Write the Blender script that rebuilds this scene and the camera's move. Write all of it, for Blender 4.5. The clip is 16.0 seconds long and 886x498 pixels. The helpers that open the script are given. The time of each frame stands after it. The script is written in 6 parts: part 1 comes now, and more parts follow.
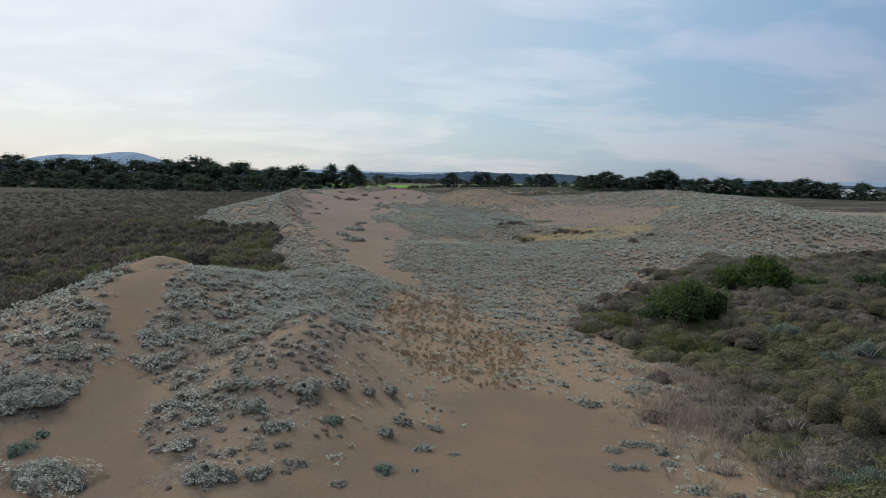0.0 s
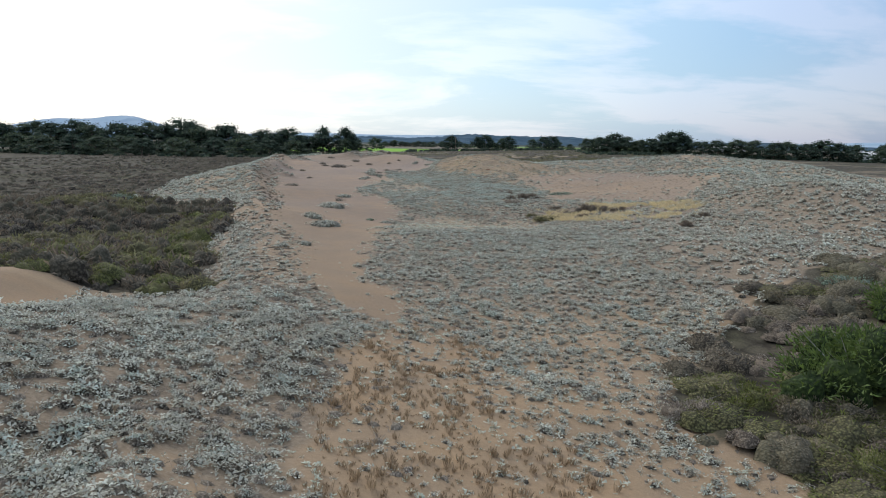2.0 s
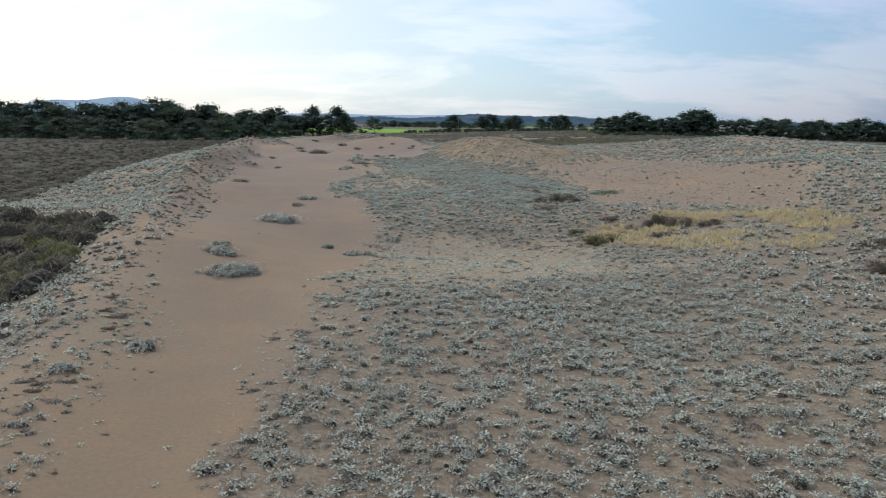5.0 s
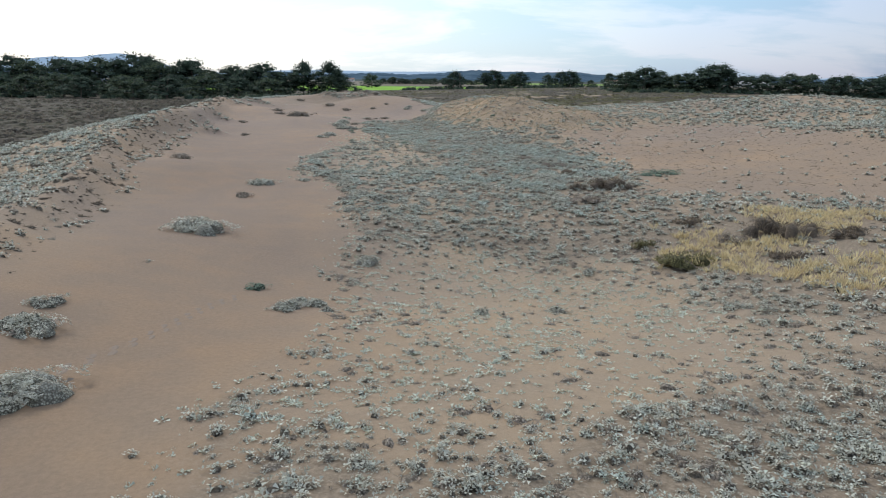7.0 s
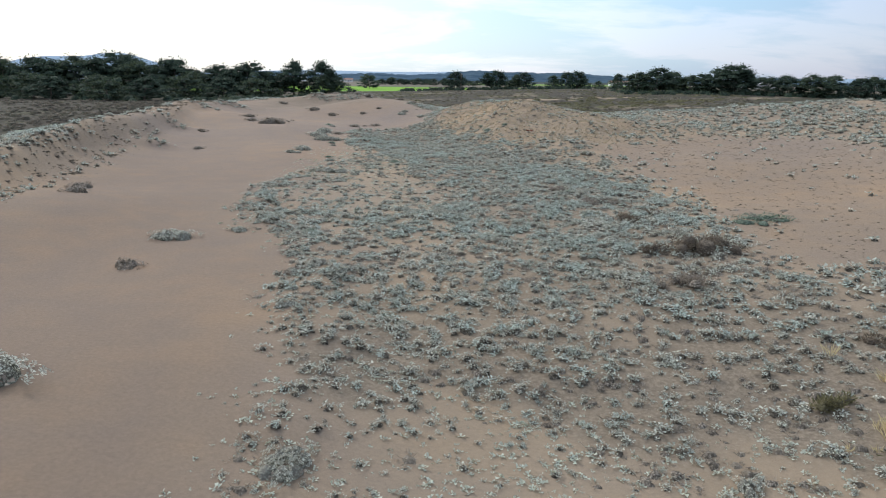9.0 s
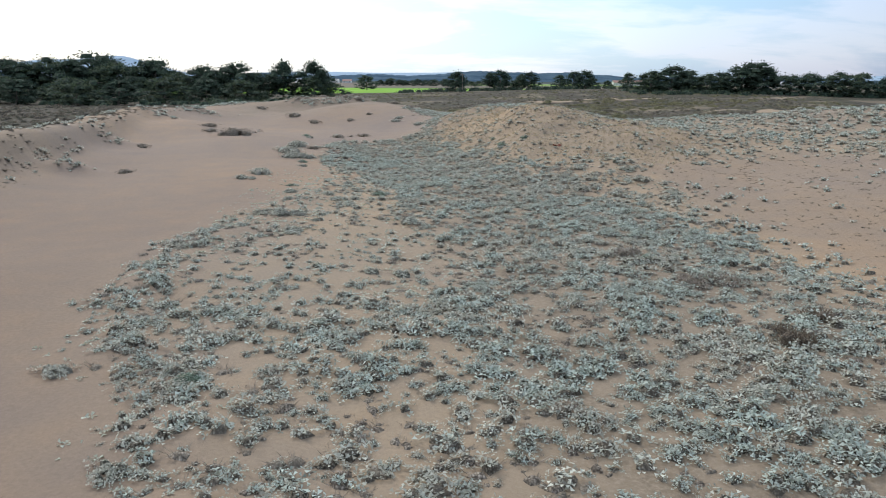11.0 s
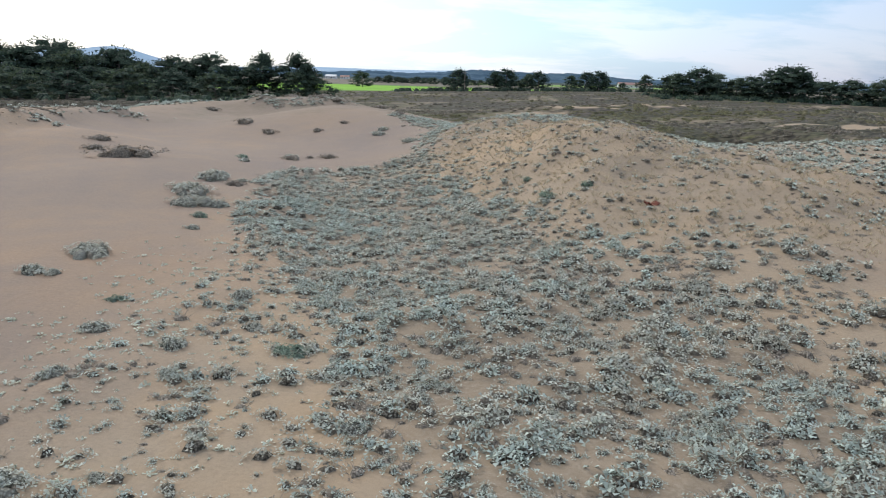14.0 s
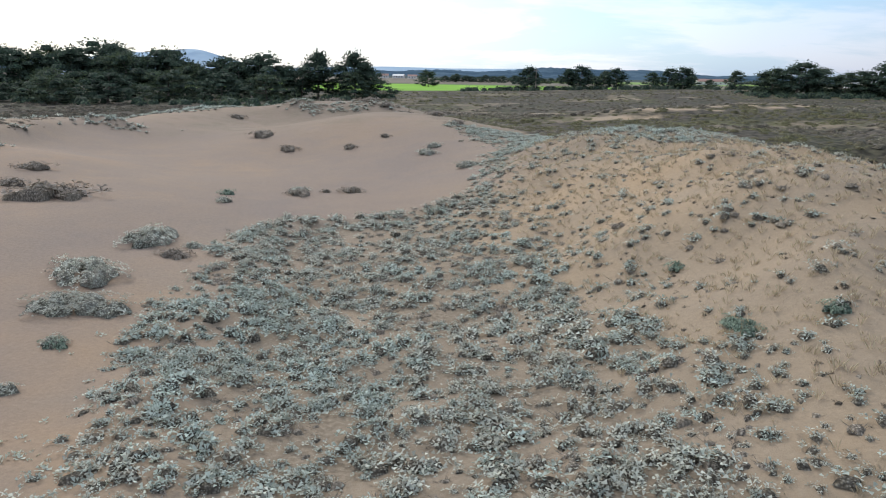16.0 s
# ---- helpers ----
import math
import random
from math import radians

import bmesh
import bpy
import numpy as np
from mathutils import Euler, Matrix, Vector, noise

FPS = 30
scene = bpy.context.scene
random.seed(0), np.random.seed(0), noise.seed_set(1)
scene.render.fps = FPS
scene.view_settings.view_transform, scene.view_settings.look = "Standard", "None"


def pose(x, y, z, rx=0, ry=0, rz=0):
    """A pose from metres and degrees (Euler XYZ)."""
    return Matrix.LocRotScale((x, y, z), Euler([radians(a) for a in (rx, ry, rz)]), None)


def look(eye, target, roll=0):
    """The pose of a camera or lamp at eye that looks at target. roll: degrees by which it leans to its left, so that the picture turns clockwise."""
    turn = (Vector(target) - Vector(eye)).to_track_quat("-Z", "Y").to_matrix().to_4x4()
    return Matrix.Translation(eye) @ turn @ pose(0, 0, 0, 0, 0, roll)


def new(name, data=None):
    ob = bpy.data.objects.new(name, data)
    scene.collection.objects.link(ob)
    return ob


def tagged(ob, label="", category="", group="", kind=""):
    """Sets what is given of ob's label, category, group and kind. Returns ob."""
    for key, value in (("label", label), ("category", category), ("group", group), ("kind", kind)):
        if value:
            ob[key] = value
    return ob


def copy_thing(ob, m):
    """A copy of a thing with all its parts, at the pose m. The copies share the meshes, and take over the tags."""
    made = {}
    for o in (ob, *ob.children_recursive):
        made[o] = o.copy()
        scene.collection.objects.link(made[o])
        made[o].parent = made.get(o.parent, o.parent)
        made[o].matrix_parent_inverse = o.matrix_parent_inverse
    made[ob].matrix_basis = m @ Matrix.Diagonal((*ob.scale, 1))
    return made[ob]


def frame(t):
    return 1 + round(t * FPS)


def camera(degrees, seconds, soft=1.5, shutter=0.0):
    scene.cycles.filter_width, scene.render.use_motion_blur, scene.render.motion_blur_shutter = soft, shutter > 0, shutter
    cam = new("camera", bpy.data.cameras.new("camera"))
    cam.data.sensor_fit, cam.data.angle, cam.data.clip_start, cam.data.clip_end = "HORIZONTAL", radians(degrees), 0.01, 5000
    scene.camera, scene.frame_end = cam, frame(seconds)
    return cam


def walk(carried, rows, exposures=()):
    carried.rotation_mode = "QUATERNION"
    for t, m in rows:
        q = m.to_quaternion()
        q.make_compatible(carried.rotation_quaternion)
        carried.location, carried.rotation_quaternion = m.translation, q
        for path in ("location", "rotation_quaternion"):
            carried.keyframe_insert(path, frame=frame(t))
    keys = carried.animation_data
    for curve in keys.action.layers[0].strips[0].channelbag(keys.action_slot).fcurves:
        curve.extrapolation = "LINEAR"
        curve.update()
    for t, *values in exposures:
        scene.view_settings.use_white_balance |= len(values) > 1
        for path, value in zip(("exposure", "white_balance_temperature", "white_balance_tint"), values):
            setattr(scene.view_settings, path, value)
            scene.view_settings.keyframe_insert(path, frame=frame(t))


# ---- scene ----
cam = camera(61.3, 16.0, soft=1.0)
# seconds, eye x y z in metres, yaw, pitch and roll in degrees
PATH = [
    (0, -0.04, 0.03, 7.00, 0.25, -5.45, -1.20),
    (0.1, -0.03, 0.94, 7.02, 0.25, -6.95, -1.18),
    (0.2, -0.03, 1.85, 7.05, 0.24, -7.85, -1.17),
    (0.3, -0.02, 2.75, 7.07, 0.23, -8.30, -1.15),
    (0.4, -0.01, 3.66, 7.09, 0.23, -8.37, -1.14),
    (0.5, -0.01, 4.57, 7.12, 0.22, -8.38, -1.13),
    (1, 0.04, 9.12, 7.16, 0.22, -8.32, -1.06),
    (1.5, 0.08, 13.35, 7.20, 0.23, -8.28, -1.00),
    (2, 0.09, 17.86, 7.21, 0.23, -8.26, -0.98),
    (2.5, 0.12, 22.37, 7.18, 0.25, -8.24, -0.93),
    (3, 0.13, 26.85, 7.18, 0.31, -8.24, -0.89),
    (3.5, 0.12, 31.34, 7.17, 0.34, -8.20, -0.52),
    (4, 0.10, 35.88, 7.16, 0.35, -8.18, -0.75),
    (4.5, 0.06, 40.32, 7.15, 0.32, -8.30, -0.84),
    (4.6, 0.06, 41.22, 7.15, 0.33, -8.52, -0.79),
    (4.7, 0.07, 42.11, 7.15, 0.34, -8.80, -0.74),
    (5, 0.05, 44.80, 7.14, 0.36, -9.75, -0.72),
    (5.5, 0.02, 49.29, 7.13, 0.38, -11.45, -0.69),
    (6, -0.01, 53.77, 7.12, 0.40, -12.50, -0.67),
    (6.4, -0.03, 57.36, 7.11, 0.42, -12.82, -0.65),
    (6.8, -0.05, 60.94, 7.10, 0.44, -12.94, -0.63),
    (7, -0.08, 62.68, 7.12, 0.41, -12.95, -0.60),
    (7.5, -0.14, 67.15, 7.16, 0.41, -12.96, -0.42),
    (8, -0.20, 71.60, 7.16, 0.40, -12.94, -0.82),
    (9, -0.29, 80.36, 7.12, 0.41, -12.92, -0.73),
    (9.6, -0.35, 85.61, 7.10, 0.42, -12.91, -0.68),
    (10.5, -0.44, 93.49, 7.07, 0.42, -12.89, -0.60),
    (11, -0.52, 97.94, 7.05, 0.42, -12.87, -0.36),
    (11.5, -0.59, 102.35, 7.06, 0.43, -12.88, -0.06),
    (12, -0.67, 106.78, 7.04, 0.42, -12.89, -0.91),
    (12.5, -0.72, 111.21, 7.04, 0.44, -12.92, -0.96),
    (13, -0.75, 115.67, 7.05, 0.46, -12.96, -0.96),
    (13.5, -0.79, 120.13, 7.04, 0.47, -12.97, -0.93),
    (14, -0.85, 124.64, 7.05, 0.44, -13.01, -1.60),
    (14.5, -0.91, 129.16, 7.04, 0.43, -13.02, -1.63),
    (14.6, -0.93, 130.08, 7.05, 0.45, -13.04, -1.58),
    (14.7, -0.96, 130.99, 7.05, 0.65, -13.05, -1.54),
    (14.8, -0.99, 131.90, 7.06, 1.05, -13.07, -1.49),
    (14.9, -1.02, 132.81, 7.06, 1.55, -13.09, -1.44),
    (15, -1.05, 133.73, 7.07, 2.16, -13.10, -1.40),
    (15.1, -1.04, 134.64, 7.06, 2.85, -13.12, -1.46),
    (15.2, -1.03, 135.56, 7.06, 3.65, -13.14, -1.52),
    (15.3, -1.03, 136.48, 7.06, 4.45, -13.16, -1.59),
    (15.4, -1.02, 137.39, 7.05, 5.15, -13.18, -1.65),
    (15.5, -1.02, 138.31, 7.05, 5.58, -13.20, -1.71),
    (15.6, -1.05, 139.22, 7.05, 5.58, -13.20, -1.56),
    (16, -1.18, 142.85, 7.05, 5.57, -13.22, -0.96),
]
EXPOSURES = [(0.0, -0.48), (0.3, -0.24), (0.6, 0.05), (1.0, 0.08), (1.5, 0.06), (2.5, 0.0), (4.5, -0.1), (6.8, 0.1), (8.2, 0.14), (10.5, 0.27), (14.0, 0.28), (16.0, 0.26)]
walk(cam, [(t, pose(x, y, z, 90 + pitch, roll, yaw)) for t, x, y, z, yaw, pitch, roll in PATH], EXPOSURES)

# ---- world: a high overcast with thinner, bluer cloud to the east ----
SUN_AZIMUTH, SUN_HEIGHT = -38.0, 42.0  # degrees from the walk's direction, positive to the right; above the horizon


def link(tree, a, b):
    tree.links.new(a, b)


def node(tree, kind, **values):
    n = tree.nodes.new(kind)
    for key, value in values.items():
        n.inputs[key.replace("_", " ")].default_value = value
    return n


def ramp(tree, stops, source):
    n = tree.nodes.new("ShaderNodeValToRGB")
    els = n.color_ramp.elements
    while len(els) < len(stops):
        els.new(0.5)
    for e, (at, colour) in zip(els, stops):
        e.position = at
        e.color = (*colour, 1) if len(colour) == 3 else colour
    link(tree, source, n.inputs["Fac"])
    return n


def maths(tree, operation, a, b=None):
    n = tree.nodes.new("ShaderNodeMath")
    n.operation = operation
    for k, v in enumerate((a, b)):
        if v is None:
            continue
        if isinstance(v, (int, float)):
            n.inputs[k].default_value = v
        else:
            link(tree, v, n.inputs[k])
    return n.outputs[0]


def mix(tree, fac, a, b, blend="MIX"):
    n = tree.nodes.new("ShaderNodeMix")
    n.data_type = "RGBA"
    n.blend_type = blend
    for k, v in (("Factor", fac), ("A", a), ("B", b)):
        sock = [s for s in n.inputs if s.name == k and s.type == ("VALUE" if k == "Factor" else "RGBA")][0]
        if isinstance(v, (int, float)):
            sock.default_value = v
        elif isinstance(v, tuple):
            sock.default_value = (*v, 1)
        else:
            link(tree, v, sock)
    return [s for s in n.outputs if s.type == "RGBA"][0]


world = bpy.data.worlds.new("sky")
scene.world = world
world.use_nodes = True
wt = world.node_tree
wt.nodes.clear()
sky = wt.nodes.new("ShaderNodeTexSky")
sky.sky_type = "NISHITA"
sky.sun_disc = False
sky.sun_elevation = radians(SUN_HEIGHT)
sky.sun_rotation = radians(SUN_AZIMUTH)
coord = wt.nodes.new("ShaderNodeTexCoord")
sep = wt.nodes.new("ShaderNodeSeparateXYZ")
link(wt, coord.outputs["Generated"], sep.inputs[0])
# cloud sheet: the sky direction laid on a plane far overhead
lift = maths(wt, "ADD", maths(wt, "MAXIMUM", sep.outputs["Z"], 0.0), 0.22)
flat = wt.nodes.new("ShaderNodeCombineXYZ")
link(wt, maths(wt, "DIVIDE", sep.outputs["X"], lift), flat.inputs[0])
link(wt, maths(wt, "DIVIDE", sep.outputs["Y"], lift), flat.inputs[1])
turn = wt.nodes.new("ShaderNodeMapping")
turn.inputs["Rotation"].default_value = (0, 0, radians(14))
turn.inputs["Scale"].default_value = (0.62, 1.0, 1)
link(wt, flat.outputs[0], turn.inputs[0])
cloud = node(wt, "ShaderNodeTexNoise", Scale=1.9, Detail=8.0, Roughness=0.58, Distortion=0.3)
link(wt, turn.outputs[0], cloud.inputs["Vector"])
soft = node(wt, "ShaderNodeTexNoise", Scale=0.5, Detail=3.0, Roughness=0.5)
link(wt, turn.outputs[0], soft.inputs["Vector"])
cover = ramp(wt, [(0.46, (0, 0, 0)), (0.545, (1, 1, 1))], maths(wt, "ADD", maths(wt, "MULTIPLY", cloud.outputs["Fac"], 0.66), maths(wt, "MULTIPLY", soft.outputs["Fac"], 0.34)))
# the cloud glows more towards the hidden sun
az, el = radians(SUN_AZIMUTH), radians(SUN_HEIGHT)
toward = wt.nodes.new("ShaderNodeVectorMath")
toward.operation = "DOT_PRODUCT"
toward.inputs[1].default_value = (math.sin(az) * math.cos(el), math.cos(az) * math.cos(el), math.sin(el))
link(wt, coord.outputs["Generated"], toward.inputs[0])
glow = ramp(wt, [(0.0, (0.50, 0.57, 0.70)), (0.28, (0.365, 0.42, 0.60)), (0.46, (0.475, 0.57, 0.785)), (0.60, (0.665, 0.77, 0.925)), (0.76, (0.865, 0.925, 0.985)), (1.0, (1.16, 1.16, 1.15))], toward.outputs["Value"])
thin = ramp(wt, [(0.0, (0.42, 0.49, 0.64)), (0.28, (0.20, 0.30, 0.52)), (0.46, (0.27, 0.455, 0.69)), (0.60, (0.43, 0.62, 0.81)), (0.76, (0.72, 0.79, 0.89)), (1.0, (1.05, 1.08, 1.12))], toward.outputs["Value"])
sheet = mix(wt, cover.outputs["Color"], thin.outputs["Color"], glow.outputs["Color"])
back_sky = wt.nodes.new("ShaderNodeBackground")
link(wt, sky.outputs[0], back_sky.inputs["Color"])
back_sky.inputs["Strength"].default_value = 0.05
# an overcast sky is brighter overhead than at its rim
rise = ramp(wt, [(0.12, (1, 1, 1)), (1.0, (1.4, 1.4, 1.4))], sep.outputs["Z"])
sheet = mix(wt, 1.0, sheet, rise.outputs["Color"], "MULTIPLY")
back_cloud = wt.nodes.new("ShaderNodeBackground")
link(wt, sheet, back_cloud.inputs["Color"])
back_cloud.inputs["Strength"].default_value = 0.78
both = wt.nodes.new("ShaderNodeAddShader")
out = wt.nodes.new("ShaderNodeOutputWorld")
link(wt, back_sky.outputs[0], both.inputs[0])
link(wt, back_cloud.outputs[0], both.inputs[1])
link(wt, both.outputs[0], out.inputs["Surface"])

sun_data = bpy.data.lights.new("sun", "SUN")
sun_data.energy = 1.62
sun_data.angle = radians(14)
sun_data.color = (1.0, 0.975, 0.94)
sun = new("sun", sun_data)
sun.matrix_world = look((math.sin(az) * math.cos(el) * 300, math.cos(az) * math.cos(el) * 300, math.sin(el) * 300), (0, 0, 0))


# ---- materials ----
def material(name):
    m = bpy.data.materials.new(name)
    m.use_nodes = True
    t = m.node_tree
    return m, t, t.nodes["Principled BSDF"]


def noise_of(t, scale, detail=4.0, rough=0.55, source=None):
    n = node(t, "ShaderNodeTexNoise", Scale=scale, Detail=detail, Roughness=rough)
    if source is None:
        source = t.nodes.new("ShaderNodeNewGeometry").outputs["Position"]
    link(t, source, n.inputs["Vector"])
    return n.outputs["Fac"]


def bumped(t, shader, height, strength, distance):
    b = node(t, "ShaderNodeBump", Strength=strength, Distance=distance)
    link(t, height, b.inputs["Height"])
    link(t, b.outputs["Normal"], shader.inputs["Normal"])


def leaf_material(name, dark, pale, tint, patch=0.9, rough=0.75, thin=0.3):
    """Leaves: each leaf its own shade, whole patches paler or browner."""
    m, t, s = material(name)
    geo = t.nodes.new("ShaderNodeNewGeometry")
    each = ramp(t, [(0.0, dark), (0.45, tuple((a + b) / 2 for a, b in zip(dark, pale))), (1.0, pale)], geo.outputs["Random Per Island"])
    where = ramp(t, [(0.40, (0, 0, 0)), (0.62, (1, 1, 1))], noise_of(t, patch, 3.0))
    col = mix(t, maths(t, "MULTIPLY", where.outputs["Color"], 0.62), each.outputs["Color"], tint)
    link(t, col, s.inputs["Base Color"])
    s.inputs["Roughness"].default_value = rough
    s.inputs["Specular IOR Level"].default_value = 0.2
    through_leaf = t.nodes.new("ShaderNodeBsdfTranslucent")
    link(t, col, through_leaf.inputs["Color"])
    both_ = t.nodes.new("ShaderNodeMixShader")
    both_.inputs["Fac"].default_value = thin
    link(t, s.outputs[0], both_.inputs[1])
    link(t, through_leaf.outputs[0], both_.inputs[2])
    link(t, both_.outputs[0], t.nodes["Material Output"].inputs["Surface"])
    return m


SILVER = leaf_material("silver_leaf", (0.205, 0.198, 0.155), (0.72, 0.73, 0.615), (0.37, 0.355, 0.285), 0.45)
MINT = leaf_material("mint_leaf", (0.185, 0.21, 0.17), (0.66, 0.73, 0.635), (0.36, 0.37, 0.305), 0.5)
SEED_LEAF = leaf_material("seedling_leaf", (0.34, 0.36, 0.28), (0.74, 0.77, 0.64), (0.48, 0.49, 0.39), 0.5)
TEAL = leaf_material("blue_green_leaf", (0.085, 0.13, 0.09), (0.34, 0.42, 0.315), (0.20, 0.245, 0.18), 1.3)
DEAD = leaf_material("dead_twig", (0.14, 0.115, 0.092), (0.45, 0.385, 0.315), (0.28, 0.23, 0.175), 0.8)
RUST_TWIG = leaf_material("brown_twig", (0.07, 0.053, 0.038), (0.27, 0.215, 0.155), (0.16, 0.125, 0.09), 0.7)
SCRUB = leaf_material("brown_scrub", (0.070, 0.056, 0.038), (0.335, 0.272, 0.192), (0.180, 0.158, 0.096), 0.16)
OLIVE = leaf_material("olive_scrub", (0.067, 0.067, 0.030), (0.293, 0.275, 0.122), (0.171, 0.152, 0.079), 0.2)
MOSS = leaf_material("yellow_green_mat", (0.055, 0.068, 0.022), (0.215, 0.235, 0.065), (0.14, 0.14, 0.052), 0.4)
GREEN = leaf_material("green_leaf", (0.028, 0.053, 0.015), (0.175, 0.245, 0.058), (0.10, 0.135, 0.04), 1.1, 0.6)
BLEACHED = leaf_material("bleached_grass", (0.20, 0.162, 0.12), (0.54, 0.46, 0.355), (0.36, 0.30, 0.225), 0.7)
TUSSOCK = leaf_material("dry_tussock", (0.17, 0.115, 0.07), (0.46, 0.35, 0.225), (0.31, 0.225, 0.14), 0.8)
STRAW = leaf_material("straw", (0.30, 0.235, 0.15), (0.66, 0.555, 0.38), (0.46, 0.375, 0.255), 0.8)
GOLD = leaf_material("golden_grass", (0.50, 0.40, 0.21), (0.90, 0.77, 0.47), (0.60, 0.50, 0.32), 0.35, 0.75, 0.5)
CYPRESS = leaf_material("cypress_leaf", (0.018, 0.032, 0.025), (0.072, 0.110, 0.075), (0.046, 0.068, 0.047), 0.12, 0.8)
CYPRESS_OLD = leaf_material("cypress_leaf_pale", (0.032, 0.050, 0.030), (0.118, 0.155, 0.085), (0.078, 0.098, 0.057), 0.12, 0.8)


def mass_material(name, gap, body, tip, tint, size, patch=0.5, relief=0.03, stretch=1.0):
    """A cushion seen from a few metres: close-set leaf heads, the shade in the gaps between them painted dark."""
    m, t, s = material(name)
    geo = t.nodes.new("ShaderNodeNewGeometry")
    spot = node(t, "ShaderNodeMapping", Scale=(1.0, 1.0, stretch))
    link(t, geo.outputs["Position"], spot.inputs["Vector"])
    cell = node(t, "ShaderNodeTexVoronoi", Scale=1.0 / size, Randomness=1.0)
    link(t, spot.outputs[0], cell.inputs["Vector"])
    # shade painted by cell distance: pale head, darker body, darkest gap
    shaded_heads = ramp(t, [(0.0, tip), (0.38, body), (0.68, gap)], cell.outputs["Distance"])
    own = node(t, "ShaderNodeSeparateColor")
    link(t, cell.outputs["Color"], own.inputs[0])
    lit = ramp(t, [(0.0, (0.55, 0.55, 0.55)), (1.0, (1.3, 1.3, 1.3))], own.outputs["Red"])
    col = mix(t, 0.85, shaded_heads.outputs["Color"], lit.outputs["Color"], "MULTIPLY")
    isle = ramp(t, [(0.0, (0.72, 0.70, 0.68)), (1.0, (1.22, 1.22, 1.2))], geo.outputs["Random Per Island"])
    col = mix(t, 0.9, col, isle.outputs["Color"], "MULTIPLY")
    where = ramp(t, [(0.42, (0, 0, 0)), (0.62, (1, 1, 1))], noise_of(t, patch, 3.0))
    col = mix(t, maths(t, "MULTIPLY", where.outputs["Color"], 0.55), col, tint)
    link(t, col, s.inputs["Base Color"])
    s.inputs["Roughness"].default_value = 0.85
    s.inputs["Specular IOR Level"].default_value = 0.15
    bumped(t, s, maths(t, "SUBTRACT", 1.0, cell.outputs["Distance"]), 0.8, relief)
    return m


# dark brown core: dead undersides, plus painted shade beneath the pale leaf stars
SILVER_MASS = mass_material("silver_cushion_shaded", (0.042, 0.035, 0.026), (0.165, 0.145, 0.113), (0.38, 0.355, 0.29), (0.175, 0.147, 0.112), 0.05, 0.5)
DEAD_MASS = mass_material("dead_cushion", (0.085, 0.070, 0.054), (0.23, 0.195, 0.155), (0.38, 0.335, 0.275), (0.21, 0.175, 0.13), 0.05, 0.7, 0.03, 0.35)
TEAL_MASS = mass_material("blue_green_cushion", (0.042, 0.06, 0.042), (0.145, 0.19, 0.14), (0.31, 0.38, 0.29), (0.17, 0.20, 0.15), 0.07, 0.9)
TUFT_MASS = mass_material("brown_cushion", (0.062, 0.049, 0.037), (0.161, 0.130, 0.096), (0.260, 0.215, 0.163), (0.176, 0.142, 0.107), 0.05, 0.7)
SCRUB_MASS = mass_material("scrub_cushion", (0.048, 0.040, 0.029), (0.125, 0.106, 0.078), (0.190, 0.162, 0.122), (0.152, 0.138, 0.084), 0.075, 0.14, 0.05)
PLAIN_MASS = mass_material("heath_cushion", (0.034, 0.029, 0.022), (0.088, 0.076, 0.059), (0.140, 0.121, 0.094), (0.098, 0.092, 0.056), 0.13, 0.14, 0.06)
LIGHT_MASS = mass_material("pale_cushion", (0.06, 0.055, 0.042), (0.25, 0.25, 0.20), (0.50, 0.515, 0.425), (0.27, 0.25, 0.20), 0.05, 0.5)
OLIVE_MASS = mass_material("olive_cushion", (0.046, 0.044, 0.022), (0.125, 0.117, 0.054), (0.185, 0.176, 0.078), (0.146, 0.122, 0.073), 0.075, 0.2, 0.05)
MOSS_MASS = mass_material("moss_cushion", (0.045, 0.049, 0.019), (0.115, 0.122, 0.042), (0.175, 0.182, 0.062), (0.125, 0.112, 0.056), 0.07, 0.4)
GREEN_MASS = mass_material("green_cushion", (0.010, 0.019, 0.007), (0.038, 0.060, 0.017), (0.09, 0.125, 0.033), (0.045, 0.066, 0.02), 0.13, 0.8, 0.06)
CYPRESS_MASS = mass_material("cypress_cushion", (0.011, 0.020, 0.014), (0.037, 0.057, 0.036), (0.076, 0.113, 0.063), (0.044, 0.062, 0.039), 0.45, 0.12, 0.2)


def bark_material(name, dark, pale):
    m, t, s = material(name)
    n = noise_of(t, 3.0, 6.0)
    link(t, ramp(t, [(0.3, dark), (0.7, pale)], n).outputs["Color"], s.inputs["Base Color"])
    s.inputs["Roughness"].default_value = 0.9
    bumped(t, s, noise_of(t, 14.0, 4.0), 0.5, 0.05)
    return m


BARK = bark_material("grey_bark", (0.05, 0.04, 0.032), (0.21, 0.18, 0.15))
DRIFT = bark_material("weathered_wood", (0.20, 0.18, 0.16), (0.48, 0.45, 0.41))
POLE_WOOD = bark_material("pole_wood", (0.14, 0.11, 0.085), (0.30, 0.25, 0.20))

